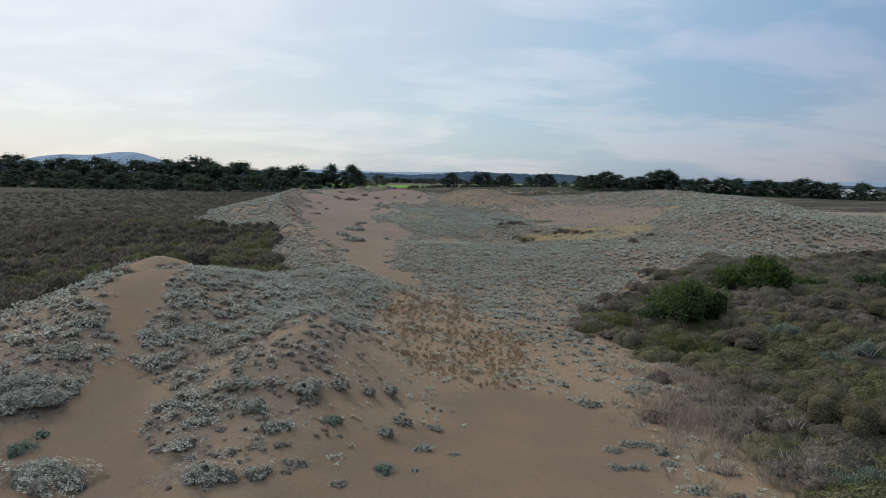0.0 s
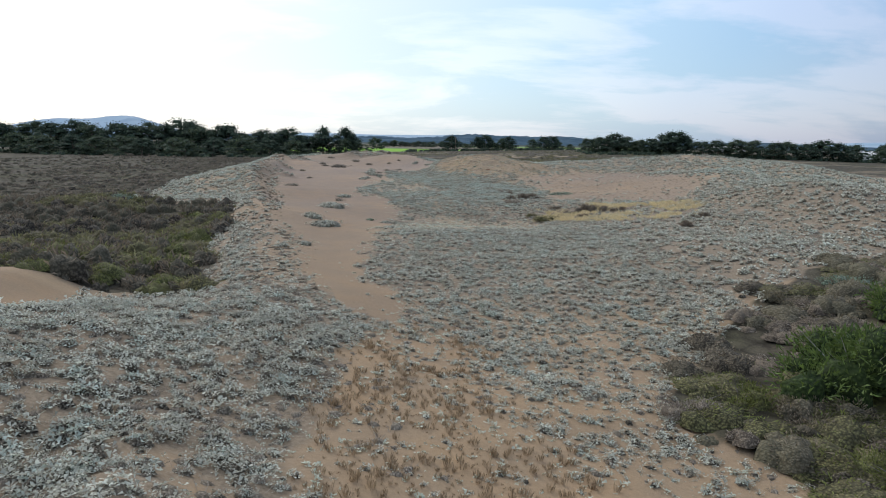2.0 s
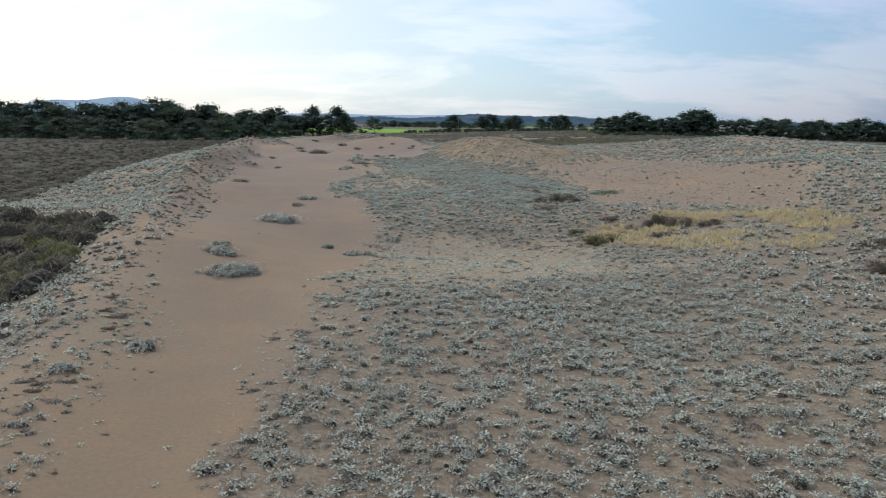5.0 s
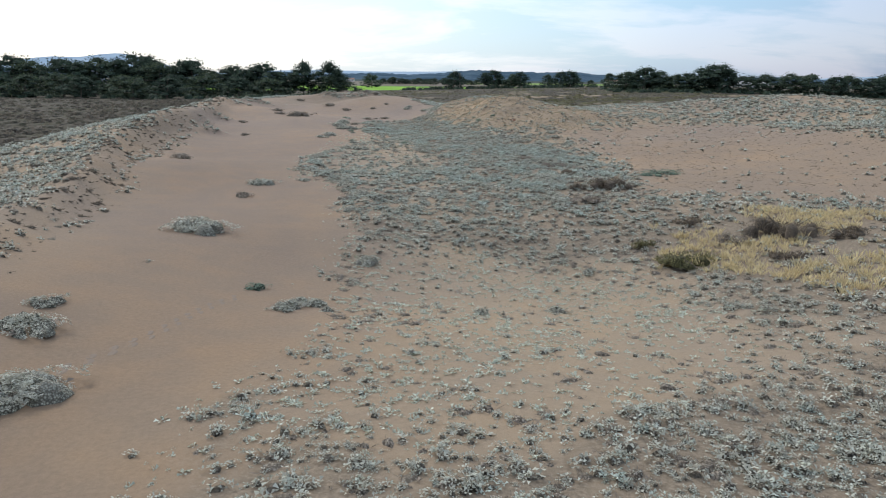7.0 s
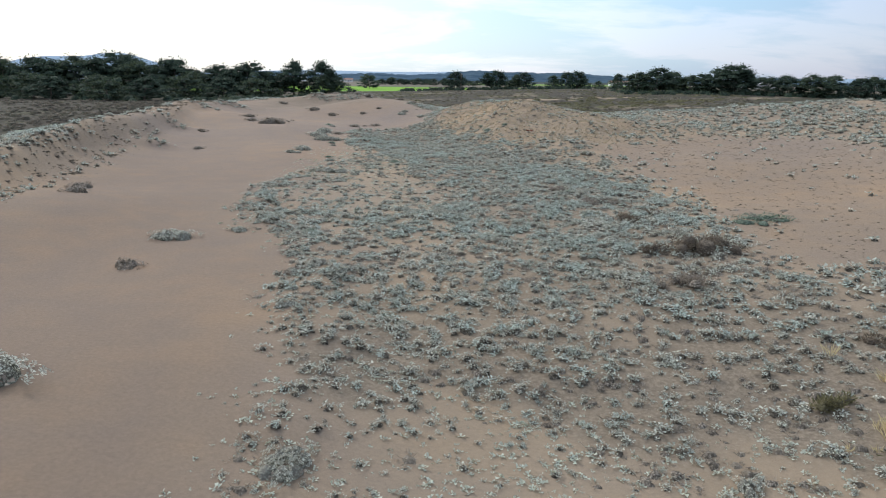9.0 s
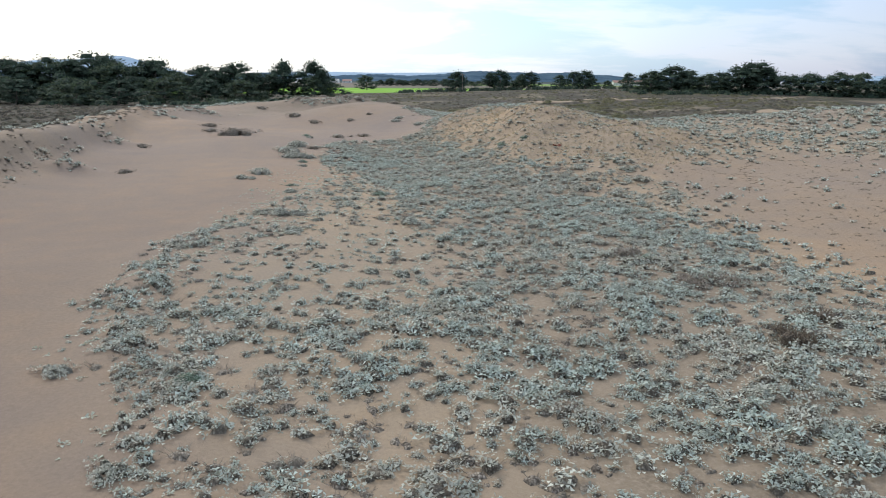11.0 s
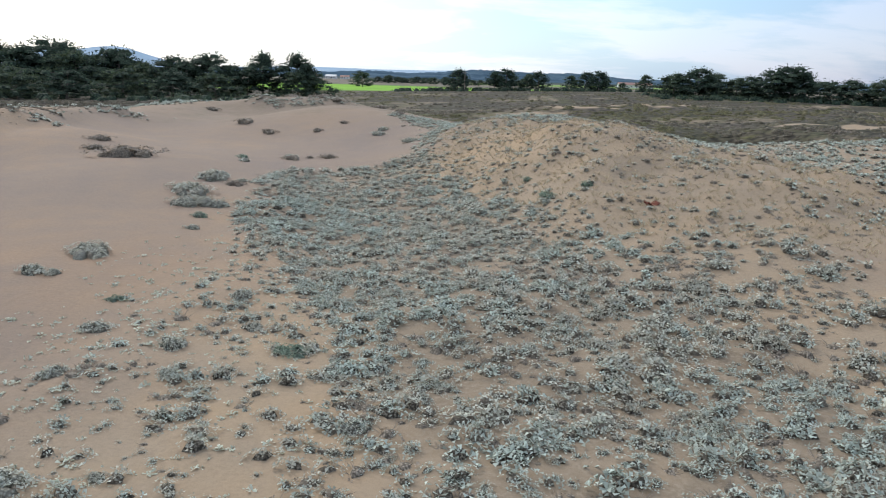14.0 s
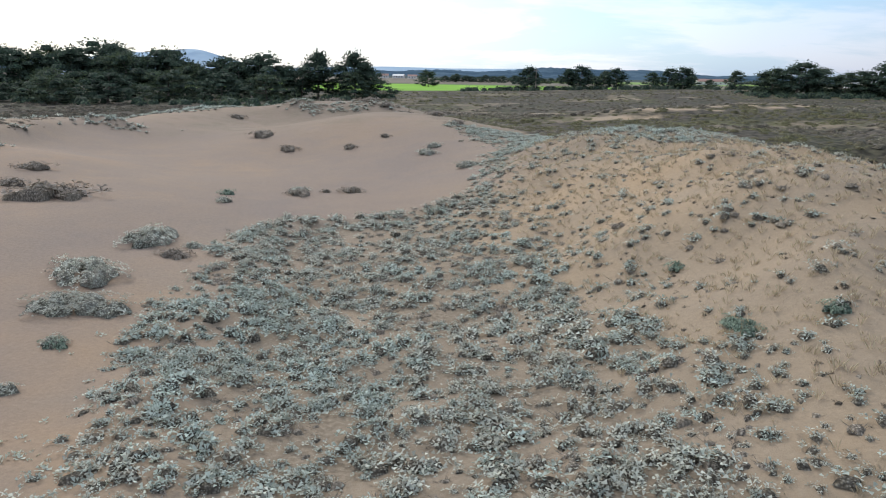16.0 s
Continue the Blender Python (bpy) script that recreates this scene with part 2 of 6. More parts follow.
# the ground: sand, leaf litter, dark scrub soil, moss and far crops, weighed by what grows there
GROUND, gt, gs = material("dune_ground")
big = noise_of(gt, 0.045, 3.0)
mid = noise_of(gt, 0.5, 5.0)
fine = noise_of(gt, 9.0, 6.0, 0.65)
grit = noise_of(gt, 55.0, 3.0, 0.7)
sand = ramp(gt, [(0.33, (0.276, 0.230, 0.184)), (0.50, (0.312, 0.251, 0.186)), (0.68, (0.372, 0.278, 0.184))], maths(gt, "ADD", maths(gt, "MULTIPLY", big, 0.6), maths(gt, "MULTIPLY", mid, 0.4)))
sand = mix(gt, 0.22, sand.outputs["Color"], ramp(gt, [(0.35, (0.55, 0.5, 0.45)), (0.65, (1.25, 1.2, 1.15))], fine).outputs["Color"], "MULTIPLY")
sand = mix(gt, 0.30, sand, ramp(gt, [(0.3, (0.6, 0.58, 0.55)), (0.7, (1.3, 1.28, 1.25))], grit).outputs["Color"], "MULTIPLY")
crops = gt.nodes.new("ShaderNodeVertexColor")
crops.layer_name = "land"
along = node(gt, "ShaderNodeSeparateXYZ")
link(gt, gt.nodes.new("ShaderNodeNewGeometry").outputs["Position"], along.inputs[0])
# the valley's sand: browner at the near end, paler and rosier at the far end
bare_tint = ramp(gt, [(0.13, (0.70, 0.62, 0.56)), (0.22, (0.80, 0.71, 0.62)), (0.30, (0.80, 0.72, 0.65)), (0.45, (0.77, 0.715, 0.705)), (0.60, (0.76, 0.71, 0.72)), (0.75, (0.86, 0.815, 0.835))], maths(gt, "DIVIDE", along.outputs["Y"], 220.0))
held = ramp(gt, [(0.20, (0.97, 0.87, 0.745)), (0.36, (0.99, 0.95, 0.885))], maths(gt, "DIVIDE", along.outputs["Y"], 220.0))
sand = mix(gt, crops.outputs["Alpha"], mix(gt, 1.0, sand, held.outputs["Color"], "MULTIPLY"), mix(gt, 1.0, sand, bare_tint.outputs["Color"], "MULTIPLY"))
weights = gt.nodes.new("ShaderNodeVertexColor")
weights.layer_name = "cover"
wsep = gt.nodes.new("ShaderNodeSeparateColor")
link(gt, weights.outputs["Color"], wsep.inputs[0])
csep = gt.nodes.new("ShaderNodeSeparateColor")
link(gt, crops.outputs["Color"], csep.inputs[0])


def ragged(weight, spread):
    """A weight whose edge is broken up by the grain of the ground."""
    shaken = maths(gt, "ADD", weight, maths(gt, "MULTIPLY", maths(gt, "SUBTRACT", maths(gt, "ADD", maths(gt, "MULTIPLY", mid, 0.6), maths(gt, "MULTIPLY", fine, 0.4)), 0.5), spread))
    return ramp(gt, [(0.36, (0, 0, 0)), (0.64, (1, 1, 1))], shaken).outputs["Color"]


litter = ramp(gt, [(0.3, (0.10, 0.080, 0.058)), (0.7, (0.29, 0.235, 0.172))], fine).outputs["Color"]
# heath seen from far: close-set cushions, brown or olive by patches, shade painted between
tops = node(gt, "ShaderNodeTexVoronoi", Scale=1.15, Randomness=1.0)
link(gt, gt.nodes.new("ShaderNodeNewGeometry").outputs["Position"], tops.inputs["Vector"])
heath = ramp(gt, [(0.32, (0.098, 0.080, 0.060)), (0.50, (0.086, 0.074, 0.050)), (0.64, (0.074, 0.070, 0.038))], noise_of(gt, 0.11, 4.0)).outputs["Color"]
# mound shadows put into the colour: cell centres lighter, edges dark
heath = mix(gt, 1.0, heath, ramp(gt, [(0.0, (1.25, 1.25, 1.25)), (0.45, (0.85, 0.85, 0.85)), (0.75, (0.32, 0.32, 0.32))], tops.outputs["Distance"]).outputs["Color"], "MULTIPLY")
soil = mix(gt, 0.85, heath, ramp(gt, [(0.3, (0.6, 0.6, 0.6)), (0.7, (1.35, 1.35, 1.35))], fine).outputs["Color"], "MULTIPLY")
moss = ramp(gt, [(0.3, (0.06, 0.06, 0.02)), (0.7, (0.18, 0.17, 0.06))], fine).outputs["Color"]
crop = ramp(gt, [(0.3, (0.14, 0.30, 0.025)), (0.7, (0.22, 0.40, 0.04))], big).outputs["Color"]
fallow = ramp(gt, [(0.3, (0.11, 0.095, 0.075)), (0.7, (0.20, 0.165, 0.12))], noise_of(gt, 0.02, 4.0)).outputs["Color"]
wood = ramp(gt, [(0.3, (0.018, 0.03, 0.028)), (0.7, (0.045, 0.065, 0.055))], noise_of(gt, 0.03, 5.0)).outputs["Color"]
tone = mix(gt, maths(gt, "MULTIPLY", ragged(wsep.outputs["Green"], 1.4), 0.74), sand, litter)
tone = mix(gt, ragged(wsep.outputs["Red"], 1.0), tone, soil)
tone = mix(gt, ragged(wsep.outputs["Blue"], 1.6), tone, moss)
tone = mix(gt, csep.outputs["Blue"], tone, fallow)
tone = mix(gt, csep.outputs["Red"], tone, crop)
tone = mix(gt, csep.outputs["Green"], tone, wood)
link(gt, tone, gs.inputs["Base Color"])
gs.inputs["Roughness"].default_value = 0.95
gs.inputs["Specular IOR Level"].default_value = 0.15
bumped(gt, gs, maths(gt, "ADD", maths(gt, "MULTIPLY", fine, 0.7), maths(gt, "MULTIPLY", grit, 0.3)), 0.55, 0.06)

# distance haze put into the base colour: woods tinted blue
HILL, ht, hs = material("far_wooded_hill_hazed")
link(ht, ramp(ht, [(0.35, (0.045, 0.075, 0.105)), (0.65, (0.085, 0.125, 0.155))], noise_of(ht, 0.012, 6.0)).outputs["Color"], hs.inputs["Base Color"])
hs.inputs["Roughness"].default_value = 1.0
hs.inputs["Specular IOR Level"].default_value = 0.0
# farther hills: stronger haze painted in, paler and bluer
HAZED_HILL, bt_, bs_ = material("far_hazed_hill")
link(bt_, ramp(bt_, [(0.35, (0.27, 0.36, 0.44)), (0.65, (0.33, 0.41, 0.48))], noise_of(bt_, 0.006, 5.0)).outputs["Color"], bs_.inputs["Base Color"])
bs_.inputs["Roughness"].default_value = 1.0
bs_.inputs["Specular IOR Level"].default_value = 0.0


def paint(name, colour, rough=0.7, wear=0.15):
    m, t, s = material(name)
    n = noise_of(t, 1.5, 5.0)
    link(t, ramp(t, [(0.3, tuple(c * (1 - wear) for c in colour)), (0.7, tuple(min(1, c * (1 + wear)) for c in colour))], n).outputs["Color"], s.inputs["Base Color"])
    s.inputs["Roughness"].default_value = rough
    return m


WALL_WHITE = paint("white_wall", (0.68, 0.66, 0.62))
ROOF_GREY = paint("grey_roof", (0.24, 0.27, 0.31))
ROOF_RED = paint("red_roof", (0.30, 0.17, 0.13))
GLASS = paint("dark_pane", (0.03, 0.035, 0.04), 0.15)
RUST = paint("rust", (0.20, 0.055, 0.028), 0.85, 0.5)
METAL = paint("galvanised_metal", (0.35, 0.36, 0.37), 0.45)


# ---- the lie of the land ----
TABLE = np.random.RandomState(7).rand(256, 256)


def rough_land(x, y, size, seed=0):
    """Smooth random heights from 0 to 1 with features about size metres across."""
    u, v = np.asarray(x) / size + 17.3 * seed, np.asarray(y) / size + 9.1 * seed
    i, j = np.floor(u).astype(int), np.floor(v).astype(int)
    a, b = u - i, v - j
    a, b = a * a * (3 - 2 * a), b * b * (3 - 2 * b)
    at = lambda p, q: TABLE[p % 256, q % 256]  # noqa: E731
    return (at(i, j) * (1 - a) + at(i + 1, j) * a) * (1 - b) + (at(i, j + 1) * (1 - a) + at(i + 1, j + 1) * a) * b


def swell(x, y, cx, cy, height, rx, ry, turned):
    """One rounded dune or hollow."""
    c, s = math.cos(radians(turned)), math.sin(radians(turned))
    u, v = (x - cx) * c + (y - cy) * s, -(x - cx) * s + (y - cy) * c
    return height * np.exp(-0.5 * ((u / max(rx, 1.8)) ** 2 + (v / max(ry, 2.5)) ** 2))


WEST_CREST = [(78, -14.2, 0.0), (84, -15.8, 0.75), (88, -17.4, 1.0), (94, -18.8, 1.2), (100, -20.4, 1.45), (106, -21.9, 1.6), (113.5, -24.2, 1.95), (119, -26.2, 2.35), (127, -28.6, 2.8), (140, -31.4, 3.05), (150, -32.4, 3.1), (160, -33.0, 3.2), (170, -34.0, 3.2), (185, -36.5, 2.7), (200, -38.5, 1.6), (214, -39.5, 0.0)]


def west_ridge(x, y):
    """The long ridge west of the bare valley: steep towards the sand, gentle towards the plain. Rows of y, x and height."""
    ys, xs, tops = zip(*WEST_CREST)
    d = np.interp(y, ys, xs) - x
    inner = 0.62 * np.exp(-((d / 1.7) ** 2)) + 0.38 * np.exp(-((d / 5.5) ** 2))
    return np.interp(y, ys, tops) * np.where(d < 0, inner, np.exp(-((d / 9.5) ** 2)))


def dunes(x, y):
    h = np.full(np.shape(x), -0.15) + west_ridge(x, y)
    h += swell(x, y, -4.9, 25.3, 1.66, 1.8, 4.1, -0.5)  # near dune
    h += swell(x, y, -13.1, 32.9, 2.62, 3.8, 7.2, -0.2)  # path dune
    h += swell(x, y, -4.1, 38.8, 0.63, 4, 5.1, 1)  # near saddle
    h += swell(x, y, -14.9, 43.5, 0.48, 3.5, 3.9, 0.1)  # flat dune
    h += swell(x, y, -10.6, 61.9, 0.79, 1.9, 11, 12)  # long ridge
    h += swell(x, y, -15.7, 81.1, 0.9, 4.9, 7.2, 0)  # ridge shoulder
    h += swell(x, y, -37.6, 190.6, 1.2, 4.5, 11.5, 9)  # ridge tail
    h += swell(x, y, -13, 211.5, 3.45, 9.7, 11.6, -1.3)  # head wall
    h += swell(x, y, -22.3, 229.3, 2.58, 9.5, 3.8, -2.9)  # head step
    h += swell(x, y, 6.7, 166.2, 2.08, 3.2, 6.3, -5.3)  # hump crest
    h += swell(x, y, 7.7, 183.9, 4.48, 7.3, 11.8, 1.4)  # hump back
    h += swell(x, y, 15.3, 159.3, 2.44, 6.9, 9.2, 1.1)  # hump flank
    h += swell(x, y, 20, 174.7, 0.39, 8, 8.2, -0)  # hump saddle
    h += swell(x, y, 34.8, 88.5, 3.04, 7.2, 13.3, -1.6)  # east ridge
    h += swell(x, y, 37.8, 126.5, 2.93, 8.1, 16.7, 3.7)  # east mid
    h += swell(x, y, 43.9, 144.4, -0.25, 10, 17.9, -0.4)  # east low
    h += swell(x, y, 29.8, 166.2, 2.11, 7.5, 14.3, -3.6)  # north knoll
    h += swell(x, y, 20.1, 45.6, 0.31, 5.9, 6.2, 0)  # basin rim
    h += swell(x, y, 18.4, 60.5, 1.47, 7, 10.7, 0.4)  # basin bank
    h += swell(x, y, 3.1, 92.1, -1.43, 7.4, 6.3, 0.1)  # seedling hollow
    h += swell(x, y, 10.4, 31.1, -0.98, 6.1, 11, -1.1)  # near hollow
    h += swell(x, y, -32.1, 65, -0.22, 14.8, 28.6, -0)  # west low
    h += swell(x, y, -66.1, 122.4, -0.81, 18.8, 39.8, 0.8)  # west plain
    h += swell(x, y, -9.2, 121.3, 0.15, 4.9, 4.4, 0.2)  # brow
    h += swell(x, y, -0.7, 69.6, 0.68, 5.1, 13.1, -1.8)  # mid rise
    h += swell(x, y, 48.1, 242.4, 2.69, 24.7, 27.7, 0.2)  # far swell
    h += swell(x, y, -11.3, 170.3, -0.14, 9.4, 14.7, 1.8)  # valley fill
    h += swell(x, y, -37.6, 223.7, 3.04, 5.8, 15.4, 6.6)  # ridge end
    h += swell(x, y, 55.2, 142.3, 3.37, 8.7, 16, -2.1)  # east brow
    h += swell(x, y, 60.4, 87, 3.27, 13.9, 26, -1.5)  # east far
    h += swell(x, y, 65.5, 179.7, 1.27, 16.1, 29.5, 1.2)  # north far
    h += swell(x, y, 43.9, 174.3, 2.86, 9.9, 7.9, -0.3)  # north crest
    h += swell(x, y, -19.5, 51.3, 1.49, 1.9, 5.7, -0.5)  # flat rim
    h += swell(x, y, -0, 140.9, 0.52, 7.8, 11.1, 0.3)  # mid swell
    h += swell(x, y, 56.5, 169.2, 1.94, 9.8, 14.2, 0.8)  # north rim
    h += swell(x, y, 80, 400, 3.54, 70, 60, 0)  # rise under the far trees
    h += swell(x, y, -26.5, 90, -0.24, 2.2, 3, 0)  # small dip
    h += swell(x, y, -13, 70, 0.24, 2.2, 3, 0)  # small rise
    h += swell(x, y, -11.5, 52, -0.24, 2.2, 3, 0)  # small dip
    h += swell(x, y, -16, 170, -0.18, 2.2, 3, 0)  # small dip
    h += swell(x, y, -8.5, 40, -0.18, 2.2, 3, 0)  # small dip
    h += swell(x, y, -8.5, 32, 0.2, 2.2, 3, 0)  # small rise
    h += swell(x, y, 6.5, 84, -0.17, 2.2, 3, 0)  # small dip
    h += swell(x, y, -28, 80, 0.16, 2.2, 3, 0)  # small rise
    h += swell(x, y, 27.5, 164, -0.17, 2.2, 3, 0)  # small dip
    h += swell(x, y, -11.5, 164, 0.18, 2.2, 3, 0)  # small rise
    h += swell(x, y, -36.5, 185, -0.75, 4, 6, 0)  # low of the west crest
    h += swell(x, y, -40, 207, 0.75, 5, 7, 0)  # rise of the west crest
    h += swell(x, y, -38, 228, -0.8, 5, 5, 0)  # low beside the head wall
    h += swell(x, y, -22, 228, 0.45, 8, 5, 0)  # rise of the head wall
    h += swell(x, y, 17, 261, 1.3, 10, 4.5, 0)  # sandy rise
    h += swell(x, y, 33, 274, 1.2, 10, 5, 0)  # sandy rise
    h += swell(x, y, 50, 268, 0.9, 12, 5, 0)  # pale rise
    h += swell(x, y, -6, 48, 0.45, 4, 6, 0)  # low swell
    h += swell(x, y, 3, 48, -0.38, 4, 6, 0)  # shallow dip
    h += swell(x, y, -21, 73, -0.43, 4, 6, 0)  # shallow dip
    h += swell(x, y, -24, 83, -1.16, 4, 6, 0)  # shallow dip
    h += swell(x, y, 18, 88, 0.32, 4, 6, 0)  # low swell
    h += swell(x, y, -33, 93, 0.52, 4, 6, 0)  # low swell
    h += swell(x, y, -39, 98, 0.75, 7, 10, 0)  # low swell
    h += swell(x, y, -12, 98, 0.26, 4, 6, 0)  # low swell
    h += swell(x, y, -21, 103, -0.1, 4, 6, 0)  # shallow dip
    h += swell(x, y, -27, 113, -1.07, 7, 10, 0)  # shallow dip
    h += swell(x, y, 15, 113, 0.55, 7, 10, 0)  # low swell
    h += swell(x, y, -21, 118, 1.3, 4, 6, 0)  # low swell
    h += swell(x, y, 21, 138, 0.69, 4, 6, 0)  # low swell
    h += swell(x, y, 18, 153, -0.57, 4, 6, 0)  # shallow dip
    h += swell(x, y, -15, 153, 0.36, 4, 6, 0)  # low swell
    h += swell(x, y, 42, 158, 1.31, 4, 6, 0)  # low swell
    h += swell(x, y, 9, 158, 0.09, 4, 6, 0)  # low swell
    h += swell(x, y, -39, 168, -0.8, 7, 10, 0)  # shallow dip
    h += swell(x, y, 3, 168, -0.39, 4, 6, 0)  # shallow dip
    h += swell(x, y, -21, 173, 1.56, 7, 10, 0)  # low swell
    h += swell(x, y, 24, 178, 0.85, 4, 6, 0)  # low swell
    h += swell(x, y, 9, 183, -0.8, 4, 6, 0)  # shallow dip
    h += swell(x, y, -30, 183, 1.63, 4, 6, 0)  # low swell
    h += swell(x, y, 36, 188, 1.02, 4, 6, 0)  # low swell
    h += swell(x, y, -15, 198, -0.46, 4, 6, 0)  # shallow dip
    h += swell(x, y, -3, 198, 0.61, 7, 10, 0)  # low swell
    h += swell(x, y, -39, 208, -0.76, 7, 10, 0)  # shallow dip
    h += swell(x, y, 33, 213, -3.22, 4, 6, 0)  # shallow dip
    h += swell(x, y, 36, 238, -1.41, 7, 10, 0)  # shallow dip
    h += swell(x, y, 60, 243, 0.88, 4, 6, 0)  # low swell
    return h


def step(v, lo, hi):
    f = np.clip((v - lo) / (hi - lo), 0, 1)
    return f * f * (3 - 2 * f)


def edge(y, rows):
    """The x of a boundary that runs along the walk, from rows of (y, x)."""
    ys, xs = zip(*rows)
    return np.interp(y, ys, xs)


def inside(x, y, corners):
    """Metres into a polygon, negative outside."""
    far = np.full(np.shape(x), 1e9)
    odd = np.zeros(np.shape(x), bool)
    for (ax, ay), (bx, by) in zip(corners, corners[1:] + corners[:1]):
        f = np.clip(((x - ax) * (bx - ax) + (y - ay) * (by - ay)) / ((bx - ax) ** 2 + (by - ay) ** 2), 0, 1)
        far = np.minimum(far, np.hypot(x - ax - f * (bx - ax), y - ay - f * (by - ay)))
        odd ^= ((ay > y) != (by > y)) & (x < (bx - ax) * (y - ay) / (by - ay if by != ay else 1e-9) + ax)
    return np.where(odd, far, -far)


# the bare sand valley between the west ridge and the silver carpet
SAND_WEST = [(46, -2.5), (49, -5.4), (55.6, -7.2), (62, -8.9), (68.5, -9.8), (73.5, -12.2), (82.7, -15), (99, -17.6), (109.5, -20.3), (116, -22.6), (134, -26.4), (150, -29.6), (160, -31.5), (168, -33), (184, -35), (195, -37), (215, -39), (226, -35), (236, -24)]
NEAR_CREST = [(19, -3.2), (21, -3.2), (25, -3.6), (30, -5.5), (36, -8), (41, -11)]
SAND_EAST = [(46, -2), (50, -1.8), (54, -3.6), (59.6, -4.8), (63.5, -4.4), (69.7, -4.8), (77, -5), (84, -3.4), (89.4, -4), (99, -5.2), (104, -6), (109.8, -6.5), (113, -7.5), (117, -10.6), (122.6, -12.2), (130, -12.6), (133, -10.8), (136.8, -11.6), (141, -10.2), (146, -9.8), (151.7, -8.2), (155, -9.6), (161, -10.9), (166.5, -11.8), (171, -12.6), (174.5, -12), (176, -8.6), (177.6, -5.4), (180, -2.8), (188, -3.4), (196, -3.4), (205, -6.6), (212, -9), (218, -10), (230, -14), (236, -20)]
SCRUB_WEST = [(0, -17), (30, -18.6), (40, -21), (48, -23), (51, -21), (53, -11.4), (59, -13), (67, -16.2), (79, -17.6), (90, -20.8), (94, -25), (96.5, -33.5), (105, -36.5), (120, -39), (140, -43), (160, -45), (190, -46), (220, -48), (240, -46)]
SCRUB_EAST = [(0, 9.5), (18, 9), (21, 9), (26, 8.9), (28.8, 11.2), (32, 10.3), (36, 9), (39, 6.9), (41, 7.2), (46, 10), (48, 12.8), (52, 15.4), (55, 18.8), (60, 25.5), (64, 32), (68, 41), (71, 58), (72, 400)]
SCRUB_NORTH = [(-80, 236), (-46, 240), (-30, 244), (-16, 241), (-8, 228), (-2, 212), (6, 203), (14, 198), (20, 187), (30, 188), (40, 192), (60, 200), (100, 205)]
PATH_SAND = [(-6, 8), (-6.2, 16), (-7.9, 19.8), (-10.2, 25.8), (-11.6, 32), (-12.6, 36), (-14.5, 38.5), (-16, 37), (-13.6, 29.5), (-13.6, 28), (-12, 25.4), (-11.4, 22.5), (-10.6, 19.9), (-11.8, 18.6), (-11, 8)]
FLAT_SAND = [(-14.6, 40.6), (-16.6, 40.8), (-19.8, 46), (-20.4, 52), (-18, 54), (-15.8, 50), (-15.2, 45)]
NEAR_SAND = [(-3.5, 8), (-3.4, 16), (-2.6, 19.6), (-0.3, 21.5), (0.4, 25), (2.5, 26.6), (4.6, 26.3), (5.8, 23), (6.5, 19), (6.6, 8)]
TUSSOCKS = [(-3.4, 40), (-1.8, 44.5), (0.6, 47), (1.8, 41), (3.2, 35), (3.8, 30), (2.4, 26.4), (-0.4, 26.8), (-2.2, 28.6), (-3, 33)]
GOLDEN = [(9.6, 95.6), (10.6, 99.6), (15.6, 102.6), (21, 102.4), (25, 97.5), (26, 91), (21.4, 83.4), (16.4, 86), (12.8, 89.6)]
SEEDLINGS = [(-3.4, 75.5), (-3.8, 96), (1, 98), (7.5, 94.5), (10, 90), (10.6, 85), (8, 80.5), (3, 77.5)]
HOLLOW = [(12, 108), (14, 124), (14, 136), (12.5, 149), (24, 153), (34, 150), (35, 118), (27, 98), (21, 106)]
DENSE = [(0.5, 104), (0, 114), (-1.6, 130), (-4.5, 145), (-10, 158), (-12.3, 170), (-12, 180), (-5.6, 180), (-2.2, 172), (1.5, 160), (6, 151), (10, 140), (12.5, 128), (13, 112), (8, 104)]
SPARSE = [(-10.8, 126), (-12.2, 137.6), (-12.3, 152), (-8.9, 155), (-4.9, 146), (-1.6, 131), (0.6, 122.8), (-4, 119), (-8, 120)]
CREST_MOUNDS = [(-31, 166, 1.9), (-34.5, 186, 2.2), (-36, 205.5, 2.0), (-26.2, 227, 1.8), (-23.6, 225, 1.7), (-19.6, 224.6, 2.2), (-15.6, 225.6, 1.8), (-28.5, 152, 1.6)]
HUMP = [(-2, 184), (-1, 170), (2, 159), (7, 152), (14, 150), (20, 156), (16, 170), (10, 196), (2, 200)]


